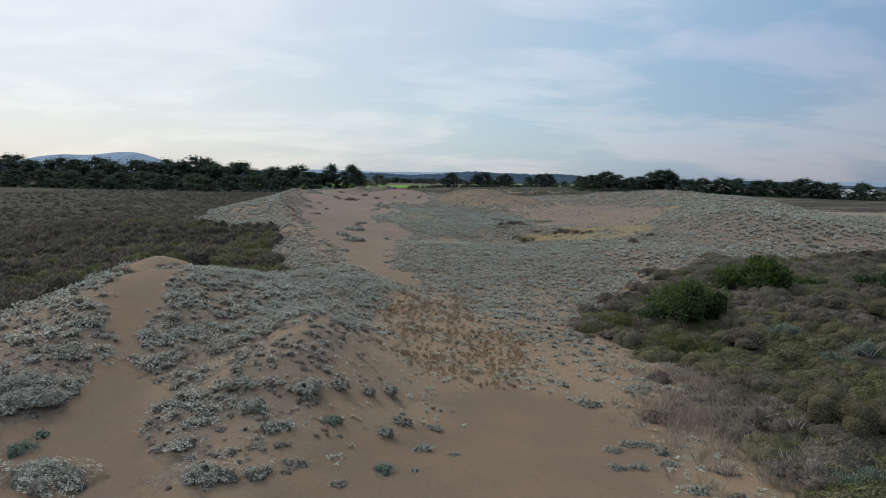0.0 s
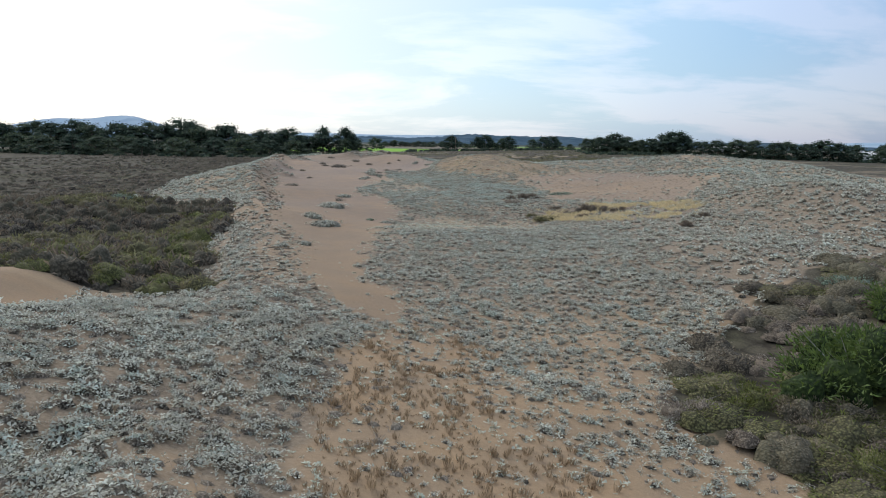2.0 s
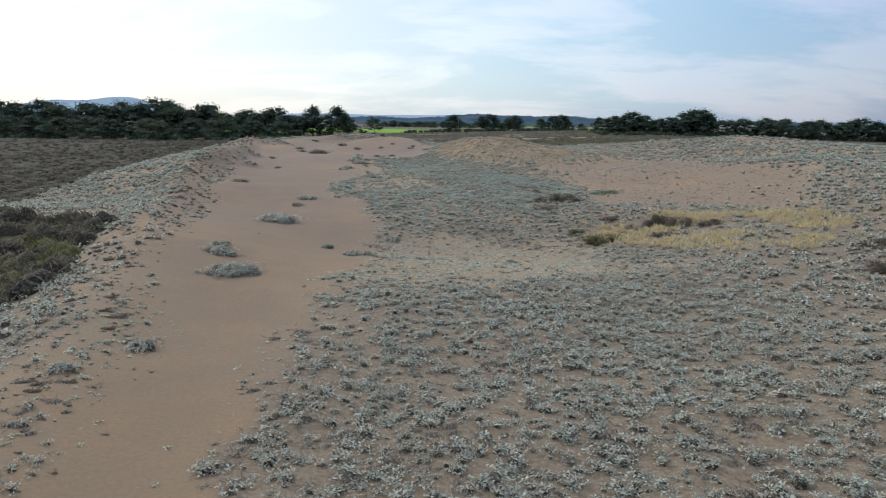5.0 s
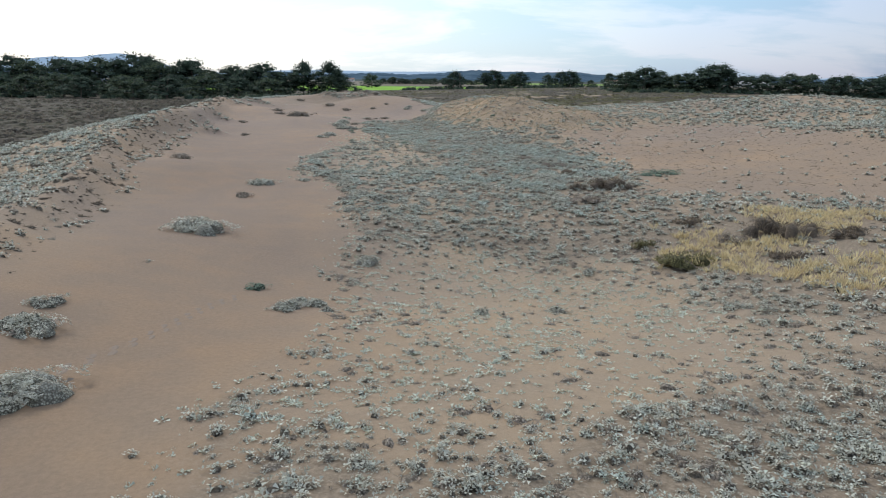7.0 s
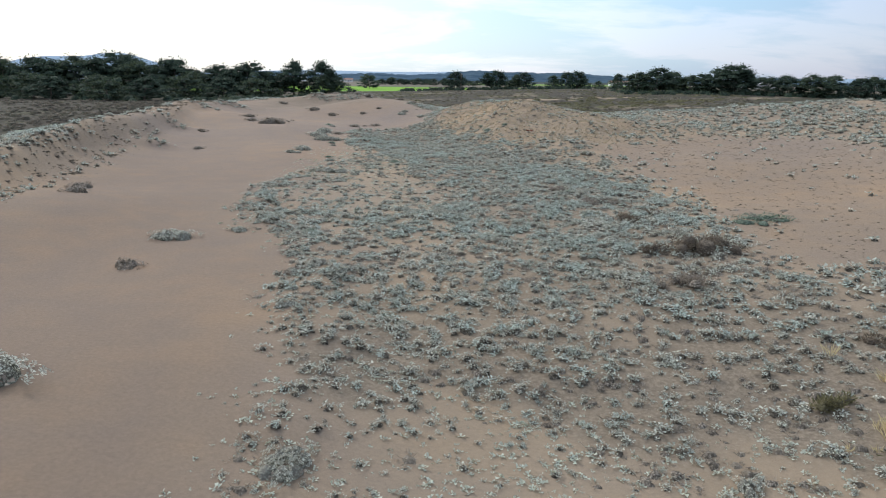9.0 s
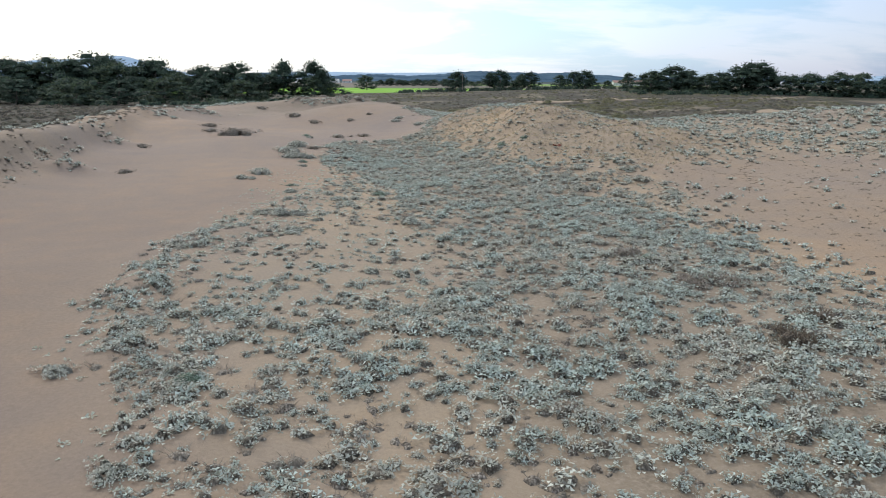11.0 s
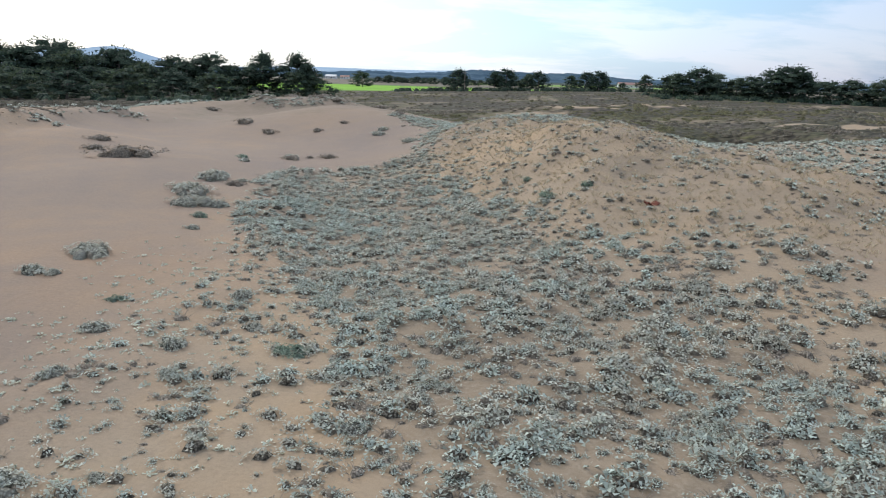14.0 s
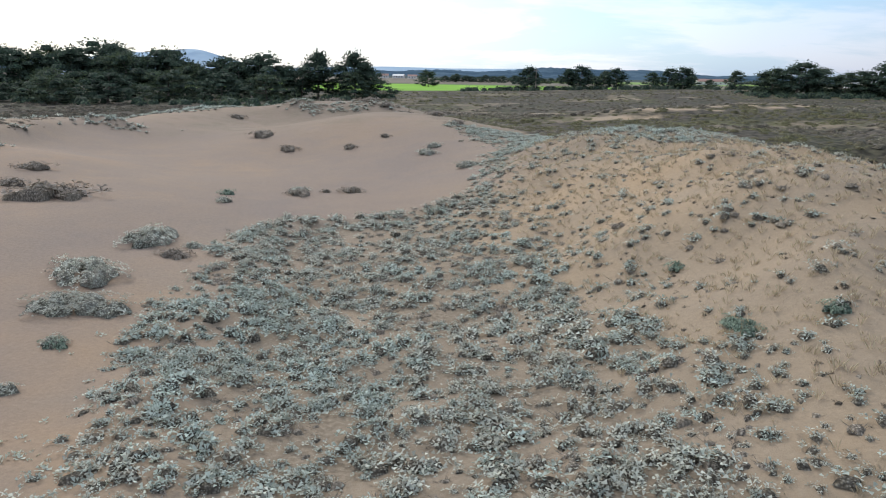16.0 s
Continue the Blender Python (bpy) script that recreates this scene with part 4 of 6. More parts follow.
dx, dy = places(RNG, -13, 13, 12, 206, 4.2, lambda x, y: silver_share(x, y) * (0.25 + 0.75 * grey_patch(x, y) + 0.4 * ((x < -3) & (y < 50))))
ds = 0.28 + 0.45 * RNG.random(len(dx)) ** 1.5
tagged(soup("dead_stalks", laid(RNG, NEAR_DEAD, dx, dy, ds), (DEAD_MASS, DEAD)), "grey dried stalks and dead mats between silver plants", "plants", kind="stuff")

fx, fy = [np.concatenate(v) for v in zip(places(RNG, 13, 62, 40, 205, 3.9, far_share), places(RNG, -48, -13, 14, 240, 4.4, far_share))]
fs = (0.27 + 0.42 * RNG.random(len(fx)) ** 1.5) * (1 + 0.35 * step(np.abs(fx), 24, 38))
silver_stuff("silver_slopes", FAR_SILVER, fx, fy, fs, "silver-leaved dune plants covering the ridge slopes")
fx, fy = [np.concatenate(v) for v in zip(places(RNG, 13, 62, 40, 205, 0.95, silver_share), places(RNG, -48, -13, 14, 240, 1.1, silver_share))]
fs = 0.3 + 0.45 * RNG.random(len(fx)) ** 1.5
tagged(soup("dead_slopes", laid(RNG, FAR_DEAD, fx, fy, fs), (DEAD_MASS, DEAD)), "dried grey stalks among the plants of the ridge slopes", "plants", kind="stuff")

# small seedlings on open sand, in the hollow and on the hump
SEED = [cushion(RNG, 1, 3, 4, 3, 0.46, 0.1, 0, 0.12, 0.55) for _ in range(6)]
x1, y1 = places(RNG, -6, 16, 68, 104, 18.0, lambda x, y: (lambda c: c["seedling"] * (1 - c["bare"]) * (0.35 + 0.65 * step(rough_land(x, y, 2.5, 23), 0.3, 0.6)))(cover_at(x, y)))
x2, y2 = places(RNG, -12, 5, 42, 190, 3.6, lambda x, y: (lambda c: step(c["valley"], -4, 0.2) * (1 - step(c["valley"], 0.0, 1.4)))(cover_at(x, y)))
x3, y3 = places(RNG, -4, 12, 17, 50, 7.0, lambda x, y: (lambda c: (1 - c["bare"]) * (1 - c["scrub"]) * 0.8)(cover_at(x, y)))
x4, y4 = places(RNG, -13, 5, 112, 158, 5.5, lambda x, y: step(inside(x, y, SPARSE), -2.5, 1.0) * (0.3 + 0.7 * step(rough_land(x, y, 1.9, 55), 0.3, 0.6)))
sx, sy = np.concatenate([x1, x2, x3, x4]), np.concatenate([y1, y2, y3, y4])
tagged(soup("seedlings", laid(RNG, SEED, sx, sy, 0.08 + 0.15 * RNG.random(len(sx)) ** 2.2), (SILVER_MASS, SEED_LEAF)), "tiny pale seedlings scattered over bare sand", "plants", kind="stuff")
bx, by = [np.concatenate(v) for v in zip(
    places(RNG, 10, 38, 95, 156, 7.0, lambda x, y: cover_at(x, y)["hollow"] * 0.8),
    places(RNG, -7, 1, 15, 30, 2.2, lambda x, y: (lambda c: (1 - c["bare"]) * (1 - c["tussock"]) * 0.8)(cover_at(x, y))),
    places(RNG, -6, 22, 148, 204, 5.0, lambda x, y: cover_at(x, y)["hump"] * 0.8),
    places(RNG, -38, -4, 44, 215, 4.5, lambda x, y: (lambda e: step(e, -1.6, 0.2) * (1 - step(e, 2.4, 4.0)) * 0.8 * (1 - 0.7 * step(y, 140, 155)))(edge(y, SAND_WEST) - x)))]
tagged(soup("brown_tufts", laid(RNG, [cushion(RNG, 1, 4, 2, 3, 0.15, 0.2, 8, 0.27) for _ in range(6)], bx, by, 0.09 + 0.24 * RNG.random(len(bx)) ** 2.2), (TUFT_MASS, RUST_TWIG)), "dry brown tufts dotting sandy slopes", "plants", kind="stuff")
# dark root tufts that hang down the broken lip of the west ridge
lx, ly = places(RNG, -40, -4, 46, 214, 2.2, lambda x, y: (lambda e: step(e, -0.6, 0.9) * (1 - step(e, 2.2, 3.2)) * (0.5 + 0.5 * step(y, 86, 108)) * step(rough_land(x, y, 2.6, 12), 0.2, 0.6))(edge(y, SAND_WEST) - x))
hanging = []
for v, f, m in [cushion(RNG, 1, 6, 3, 4, 0.16, 0.2, 12) for _ in range(6)]:
    hanging.append((v * np.array([1.5, 0.6, 1.0]), f, m))
tagged(soup("lip_tufts", laid(RNG, hanging, lx, ly, 0.22 + 0.38 * RNG.random(len(lx)) ** 1.6, 0.03, None, RNG.normal(0.35, 0.3, len(lx))), (TUFT_MASS, RUST_TWIG)), "dark dry tufts and roots hanging over the sandy ridge edge", "plants", kind="stuff")
hx, hy = places(RNG, -6, 22, 148, 204, 12.0, lambda x, y: cover_at(x, y)["hump"] * 0.75)
tagged(soup("hump_grass", laid(RNG, [leaves_of(blades(RNG, 10, 0.9, 0.75, 0.06), 0) for _ in range(5)], hx, hy, 0.14 + 0.2 * RNG.random(len(hx))), (STRAW,)), "thin straw-coloured grass on the sandy hump", "grass", kind="stuff")

# ---- grasses ----
def bank(x, y):
    """The grassy bank between the near sand and the basin."""
    e = x - edge(y, SCRUB_EAST)
    return np.exp(-((e + 0.5) / 1.7) ** 2) * step(y, 17, 19) * (1 - step(y, 29, 33)) * (0.35 + 0.65 * step(rough_land(x, y, 1.6, 39), 0.3, 0.6))


tx, ty = places(RNG, -5, 6, 24, 50, 22.0, lambda x, y: (lambda c: c["tussock"] * step(rough_land(x, y, 1.7, 24), 0.1, 0.55))(cover_at(x, y)))
tagged(soup("dry_tussocks", laid(RNG, [leaves_of(blades(RNG, 22, 1.2, 0.85, 0.13, 0.26)[:, [0, 1, 2]], 0) for _ in range(6)], tx, ty, 0.08 + 0.24 * RNG.random(len(tx)) ** 2.3), (TUSSOCK,)), "dry straw-brown grass tussocks on sand", "grass", kind="stuff")
gx, gy = places(RNG, 8, 27, 81, 107, 8.5, lambda x, y: (lambda c: c["golden"] * (0.05 + 0.95 * step(rough_land(x, y, 2.2, 25), 0.38, 0.54)))(cover_at(x, y)))
tagged(soup("golden_grass", laid(RNG, [leaves_of(blades(RNG, 22, 1.0, 0.8, 0.05), 0) for _ in range(6)], gx, gy, 0.26 + 0.36 * RNG.random(len(gx))), (GOLD,)), "dense golden dry grass in the hollow", "grass", kind="stuff")
wx, wy = places(RNG, 5, 16, 17, 36, 20.0, lambda x, y: bank(x, y))
tagged(soup("bank_grass", laid(RNG, [leaves_of(blades(RNG, 26, 1.0, 0.9, 0.06)[:, [0, 1, 2]], 0) for _ in range(5)], wx, wy, 0.26 + 0.34 * RNG.random(len(wx))), (BLEACHED,)), "bleached grass along the edge of the scrub", "grass", kind="stuff")

# ---- scrub ----
NEAR_MOUND = [mound(RNG, 2, 6, 140, 0.085) for _ in range(6)]
MID_MOUND = [mound(RNG, 2, 5, 26, 0.17, 0.5, 1) for _ in range(6)]
FAR_MOUND = [mound(RNG, 1, 6, 12, 0.22, 0.5, 0) for _ in range(6)]


def scrub_share(x, y):
    return cover_at(x + 0.1 * ((x > 3) & (y < 75)), y)["scrub"] * (1 - 0.3 * step(rough_land(x, y, 6, 13), 0.6, 0.85)) * (1 - 0.7 * bank(x, y))


def scrub_stuff(name, x, y, size, kinds, mats, label, squash):
    tall = squash * (0.75 + 0.5 * RNG.random(len(x)))
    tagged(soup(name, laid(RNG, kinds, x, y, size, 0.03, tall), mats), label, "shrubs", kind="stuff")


def olive_patch(x, y):
    return step(rough_land(x, y, 5.5, 26), 0.5, 0.68)


def lilac_patch(x, y):
    return step(rough_land(x, y, 3.6, 38), 0.5, 0.66) * (1 - olive_patch(x, y))


ex, ey = places(RNG, 6, 34, 12, 75, 1.0, lambda x, y: scrub_share(x, y) * lilac_patch(x, y))
scrub_stuff("grey_scrub", ex, ey, 0.8 + 1.3 * RNG.random(len(ex)) ** 1.5, NEAR_MOUND, (TUFT_MASS, DEAD), "bare grey-lilac twig cushions in the basin", 0.5)
ex, ey = places(RNG, 5, 16, 17, 36, 0.4, bank)
scrub_stuff("bank_scrub", ex, ey, 0.5 + 0.8 * RNG.random(len(ex)), NEAR_MOUND, (TUFT_MASS, DEAD), "grey twiggy cushions among bleached bank grass", 0.7)
ex, ey = places(RNG, 6, 34, 12, 75, 1.15, lambda x, y: scrub_share(x, y) * (1 - 0.8 * olive_patch(x, y)) * (1 - 0.85 * lilac_patch(x, y)))
scrub_stuff("basin_scrub", ex, ey, 0.75 + 1.9 * RNG.random(len(ex)) ** 1.8, NEAR_MOUND, (SCRUB_MASS, SCRUB), "low grey-brown twiggy scrub filling the basin", 0.48)
ex, ey = places(RNG, 6, 34, 12, 75, 1.0, lambda x, y: scrub_share(x, y) * olive_patch(x, y))
scrub_stuff("olive_scrub", ex, ey, 0.8 + 1.7 * RNG.random(len(ex)), NEAR_MOUND, (OLIVE_MASS, MOSS), "low olive-green cushion scrub in the basin", 0.42)
ex, ey = places(RNG, -50, -11, 14, 100, 1.0, lambda x, y: scrub_share(x, y) * (1 - 0.7 * olive_patch(x, y)))
scrub_stuff("plain_scrub", ex, ey, 0.8 + 1.7 * RNG.random(len(ex)) ** 1.8, MID_MOUND, (PLAIN_MASS, RUST_TWIG), "dark brown heath scrub on the low plain", 0.8)
ex, ey = places(RNG, -50, -11, 14, 100, 0.95, lambda x, y: scrub_share(x, y) * olive_patch(x, y))
scrub_stuff("plain_olive_scrub", ex, ey, 0.8 + 1.5 * RNG.random(len(ex)), MID_MOUND, (OLIVE_MASS, OLIVE), "olive heath scrub on the low plain", 0.7)
ex, ey = places(RNG, -26, -11, 44, 92, 0.32, lambda x, y: scrub_share(x, y) * step(rough_land(x, y, 4.0, 52), 0.3, 0.55) * (1 - step(edge(y, SCRUB_WEST) - x, 7, 11)))
scrub_stuff("ridge_foot_scrub", ex, ey, 1.1 + 1.5 * RNG.random(len(ex)), NEAR_MOUND, (MOSS_MASS, MOSS), "dark mossy green shrubs at the foot of the ridge", 0.7)
ex, ey = [np.concatenate(v) for v in zip(places(RNG, -80, -50, 20, 285, 0.34, scrub_share), places(RNG, -130, -80, 40, 285, 0.12, scrub_share), places(RNG, -50, -33, 98, 285, 0.45, scrub_share), places(RNG, 34, 60, 20, 76, 0.4, scrub_share))]
scrub_stuff("far_scrub", ex, ey, 0.9 + 1.3 * RNG.random(len(ex)) ** 1.5, FAR_MOUND, (PLAIN_MASS, RUST_TWIG), "wide dark heath scrub reaching to the trees", 0.5)
ex, ey = [np.concatenate(v) for v in zip(places(RNG, -36, 90, 186, 280, 0.4, lambda x, y: scrub_share(x, y) * (1 - pale_sand(x, y))), places(RNG, -60, 110, 280, 400, 0.10, scrub_share))]
half = rough_land(ex, ey, 13, 27) > 0.52
scrub_stuff("north_scrub", ex[half], ey[half], 0.8 + 1.2 * RNG.random(half.sum()) ** 1.5, FAR_MOUND, (SCRUB_MASS, DEAD), "grey-brown heath behind the dunes", 0.45)
scrub_stuff("north_olive_scrub", ex[~half], ey[~half], 0.8 + 1.1 * RNG.random((~half).sum()) ** 1.5, FAR_MOUND, (OLIVE_MASS, OLIVE), "olive heath behind the dunes", 0.4)
ex, ey = [np.concatenate(v) for v in zip(places(RNG, 7, 34, 14, 75, 1.3, lambda x, y: (lambda w: cover_at(x, y)["scrub"] * w)(step(rough_land(x, y, 6, 13), 0.6, 0.85))), places(RNG, -40, -11, 20, 100, 1.3, lambda x, y: cover_at(x, y)["scrub"] * step(rough_land(x, y, 6, 13), 0.6, 0.85)))]
scrub_stuff("moss_mats", ex, ey, 0.6 + 0.8 * RNG.random(len(ex)), MID_MOUND, (MOSS_MASS, MOSS), "yellow-green creeping mats between the shrubs", 0.35)


# ---- single plants on the open sand ----
def ground_point(x, y, sink=0.0):
    return Vector((x, y, float(ground_height(np.array([x]), np.array([y]))[0]) - sink))


def empty(name):
    return new(name)


def silver_plant(seed, mass_mat, leaf_mat, twig_mat, stars=120, leaf=0.06):
    """A cushion one metre across with bare stalks at its edge."""
    rng = np.random.default_rng(seed)
    thing = empty("silver_plant")
    shapes = []
    for k in range(11):
        a, off = rng.uniform(0, 6.28), 0.36 * math.sqrt(rng.uniform(0, 1))
        shapes.append(blob(rng, rng.uniform(0.12, 0.2), rng.uniform(0.12, 0.24) * (1.15 - off), 6, 2, (math.cos(a) * off, math.sin(a) * off, 0)))
    shapes.append(leaves_of(rosettes(rng, stars, 4, 0.98, leaf, 0.5)))
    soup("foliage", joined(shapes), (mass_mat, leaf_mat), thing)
    tagged(soup("dry_stalk", joined([leaves_of(twigs(rng, 30, 0.8, 0.17, 0.010), 0), leaves_of(rosettes(rng, 16, 4, 1.1, 0.06, 0.25), 0)]), (twig_mat,), thing, "grey-brown dried stalks"), kind="stuff")
    return thing


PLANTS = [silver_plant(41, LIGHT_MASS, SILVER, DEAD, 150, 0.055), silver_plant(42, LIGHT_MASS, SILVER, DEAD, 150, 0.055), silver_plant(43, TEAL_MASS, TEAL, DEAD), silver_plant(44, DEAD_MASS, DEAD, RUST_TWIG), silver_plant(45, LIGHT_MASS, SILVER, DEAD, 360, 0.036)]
SILVER_LABEL = "silver-leaved cushion plant standing alone on bare sand"
TEAL_LABEL = "small blue-green leafy plant on bare sand"
GREY_LABEL = "half-dead grey cushion plant on a small sand mound"
used = set()


def plant(kind, x, y, width, label):
    m = Matrix.Translation(ground_point(x, y, 0.02)) @ Matrix.Rotation(RNG.uniform(0, 6.28), 4, "Z")
    tall = min(1.0, 0.62 / max(width, 0.62)) * 0.4 + 0.6
    kind = 4 if kind < 2 and width > 1.25 else kind
    src = PLANTS[kind]
    if kind not in used:
        used.add(kind)
        ob = src
    else:
        ob = copy_thing(src, Matrix())
    ob.matrix_basis = m @ Matrix.Diagonal((width * 1.2, width * 0.85, width * tall * 1.3, 1))
    tagged(ob, label, "plant", "single plants on the sand")


for x, y, w in [(-11.2, 81.5, 1.7), (-9.6, 77.6, 2.2), (-9.1, 66.3, 1.1), (-11.9, 97.3, 2.7), (-12.9, 113.8, 1.7), (-9.9, 63.4, 0.8), (-11.8, 83.5, 1.0), (-9.4, 78.2, 1.4), (-5.4, 86, 0.7), (-4, 86.4, 0.5), (-3.6, 94.7, 1.3), (-5.5, 103.6, 0.8), (1.2, 87.5, 0.65), (4, 88.8, 0.75), (6.2, 94.6, 0.7), (-10.2, 115.2, 0.9), (-6.7, 110.3, 0.85), (-5.3, 108.4, 1.0), (-4.4, 106.9, 1.05), (-3.7, 108, 0.85)]:
    plant(0, x, y, w, SILVER_LABEL)
for x, y, w in [(-5.3, 86.6, 0.9), (-4.6, 87.1, 0.8), (-5.1, 87.4, 0.7), (-14.9, 169.4, 2.3), (-13, 169.1, 0.7), (-14.7, 164.7, 2.5), (-13.7, 162.1, 2.0), (-12.5, 162, 1.2), (-12.6, 159.7, 0.7), (-12, 156.9, 0.6), (-7.2, 194.1, 1.4), (-6.9, 196.2, 1.2), (-3.9, 187.6, 1.4), (-15.2, 177.6, 0.9), (-14, 151.6, 1.8), (-14.6, 148.8, 1.0), (-13.9, 148.7, 0.6), (-10.2, 143.8, 0.8), (-9.7, 140.5, 0.7), (-9.1, 135.3, 1.2), (-8.2, 135.9, 1.0), (-10.1, 135.6, 0.9), (-9.3, 136.5, 0.8), (-6.7, 136.2, 0.4), (-7.7, 142.7, 0.8), (-6, 144.2, 0.6), (-7.1, 146.9, 0.8), (-7.1, 140.7, 0.5), (-2.4, 133.4, 1.0), (-5.1, 134.6, 0.4), (-7, 134, 0.5), (-7.6, 131.6, 1.1), (-2.5, 138.3, 0.7), (-3.3, 124.6, 0.65), (-2.2, 124.4, 0.75), (-13, 183, 1.3)]:
    plant(1, x, y, w, SILVER_LABEL)
for x, y, w in [(-7, 88.8, 0.72), (-6.7, 114.5, 0.65), (-12.5, 159.6, 0.7), (-16, 180, 0.9), (-10.8, 146.4, 0.5), (-4.6, 142.2, 0.85), (5.6, 158.4, 0.65), (3.8, 158.7, 0.85), (3.4, 163.5, 0.6), (-10.3, 17.7, 0.8), (-10.3, 18.6, 0.45), (-3, 19.7, 0.6), (-1.4, 17.8, 0.6), (7.2, 126, 0.6)]:
    plant(2, x, y, w, TEAL_LABEL)
for x, y, w in [(-22, 174.6, 3.3), (-21.1, 121.6, 1.4), (-25.4, 176.5, 1.4), (-24.4, 153, 1.1), (-18.2, 198.4, 1.6), (-13.5, 198.4, 1.2), (-11.2, 200.7, 0.9), (-22.1, 203.8, 2.4), (-18, 228, 2.6), (-22.5, 230, 2.2), (-13, 222, 2.2), (-28, 232, 2.4), (-9, 214, 1.8), (-31, 222, 1.8), (-15.4, 225, 1.6), (-6.2, 206, 1.6), (-13, 167.6, 1.1), (-12.8, 182.2, 1.5), (-10.2, 183.3, 1.3), (-11.6, 183.3, 0.6), (-26.6, 180, 1.5), (-22.3, 124.8, 1.6), (-28, 165.5, 1.2), (-12.7, 108.6, 1.2), (-6, 107.4, 0.9), (-11.2, 132.5, 0.5), (2.4, 167.9, 0.6)]:
    plant(3, x, y, w, GREY_LABEL)
for x, y, w in [(-3.9, 20.8, 1.0), (-3.1, 21.6, 0.7), (-2.3, 22.2, 0.6), (-1.7, 23.1, 0.65), (-1.6, 20.1, 0.6), (-1.2, 21.1, 0.62), (-0.2, 21.2, 0.45), (-0.5, 19.6, 0.55), (0.3, 19.4, 0.3), (-2.4, 16.7, 0.4), (-0.7, 18, 0.28), (-4.4, 18.7, 0.7), (-3.6, 17.4, 0.65), (-8.8, 16.2, 1.9), (6.2, 17.5, 0.55), (-11.3, 20.1, 1.5), (-5.7, 20.8, 1.0), (-5.1, 19.7, 0.9), (-12.1, 21.2, 1.5), (-5.2, 16.1, 1.2), (-4.2, 16.4, 0.65), (5, 25.1, 0.8), (7.4, 28, 0.6), (4.8, 20.4, 0.5), (5.4, 21, 0.55), (5.9, 21.1, 0.5), (6.2, 20.5, 0.6), (6.1, 19.5, 0.5), (5.2, 19.1, 0.5), (4.6, 19, 0.45)]:
    plant(0, x, y, w, "silver-leaved cushion plant on the sandy dune flank")


# ---- bushes ----
def limb(bm, points, radii, sides=6):
    """A tapered tube along points."""
    rings = []
    for k, p in enumerate(points):
        p = Vector(p)
        ahead = (Vector(points[min(k + 1, len(points) - 1)]) - Vector(points[max(k - 1, 0)])).normalized()
        side = ahead.orthogonal().normalized()
        other = ahead.cross(side)
        rings.append([bm.verts.new(p + (side * math.cos(i / sides * 6.2832) + other * math.sin(i / sides * 6.2832)) * radii[k]) for i in range(sides)])
    for a, b in zip(rings, rings[1:]):
        for i in range(sides):
            bm.faces.new((a[i], a[(i + 1) % sides], b[(i + 1) % sides], b[i]))
    bm.faces.new(rings[-1])
    bm.faces.new(rings[0][::-1])


MASS_OF = {SILVER.name: SILVER_MASS, TEAL.name: TEAL_MASS, DEAD.name: DEAD_MASS, SCRUB.name: SCRUB_MASS, OLIVE.name: OLIVE_MASS, MOSS.name: MOSS_MASS, GREEN.name: GREEN_MASS, RUST_TWIG.name: TUFT_MASS}


def bush(name, x, y, width, high, mat, label, seed, leaves=1500, leaf=0.16, bare=0, turned=0.0, deep=0.8):
    """A shrub: crooked stems and a lobed crown of single leaves."""
    rng = np.random.default_rng(seed)
    thing = empty(name)
    for k in range(7 + bare):
        a = rng.uniform(0, 6.28)
        r = rng.uniform(0.2, 0.46) * width
        top = (math.cos(a) * r, math.sin(a) * r * deep, high * rng.uniform(0.5, 0.95))
        midp = (top[0] * 0.45 + rng.normal(0, 0.08), top[1] * 0.45 + rng.normal(0, 0.08), top[2] * 0.55)
        bm = bmesh.new()
        limb(bm, [(rng.normal(0, 0.1), rng.normal(0, 0.1), -0.15), midp, top], [0.035, 0.022, 0.008], 5)
        part("branch", bm, DRIFT if bare else BARK, thing, "bare pale branch" if bare else "")
    lobes = []
    count = max(5, int(width * 3))
    for k in range(count):
        a = rng.uniform(0, 6.28)
        r = 0.5 * width * math.sqrt(rng.uniform(0.02, 0.8))
        lr = width * rng.uniform(0.13, 0.22)
        lobes.append((math.cos(a) * r, math.sin(a) * r * deep, max(0.1, high * rng.uniform(0.35, 0.8) * (1 - 0.55 * (2 * r / width) ** 2)), lr))
    quads, cores = [], []
    for lx, ly, lz, lr in lobes:
        cores.append(blob(rng, lr * 0.7, lr * 0.7 * min(1.0, high / width * 1.3) + lz * 0.25, 8, 3, (lx, ly, max(0, lz - lr * 0.25)), -1.0 if lz > 0.3 else -0.2))
        n = leaves // count
        v = rng.normal(size=(n, 3))
        v /= np.linalg.norm(v, axis=1, keepdims=True)
        rad = lr * rng.uniform(0.6, 1.25, n)[:, None]
        base = np.array([lx, ly, lz]) + v * rad * np.array([1, 1, min(1.0, high / width * 1.3)])
        base[:, 2] = np.maximum(base[:, 2], 0.02)
        quads.append(diamonds(base, v + np.array([0, 0, 0.5]) + rng.normal(0, 0.45, (n, 3)), leaf * rng.uniform(0.7, 1.7, n), leaf * 0.7, rng)[:, [0, 1, 2]])
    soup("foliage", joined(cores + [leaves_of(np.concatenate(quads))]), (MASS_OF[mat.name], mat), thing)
    thing.matrix_basis = Matrix.Translation(ground_point(x, y, 0.05)) @ Matrix.Rotation(radians(turned), 4, "Z")
    return tagged(thing, label, "bush")


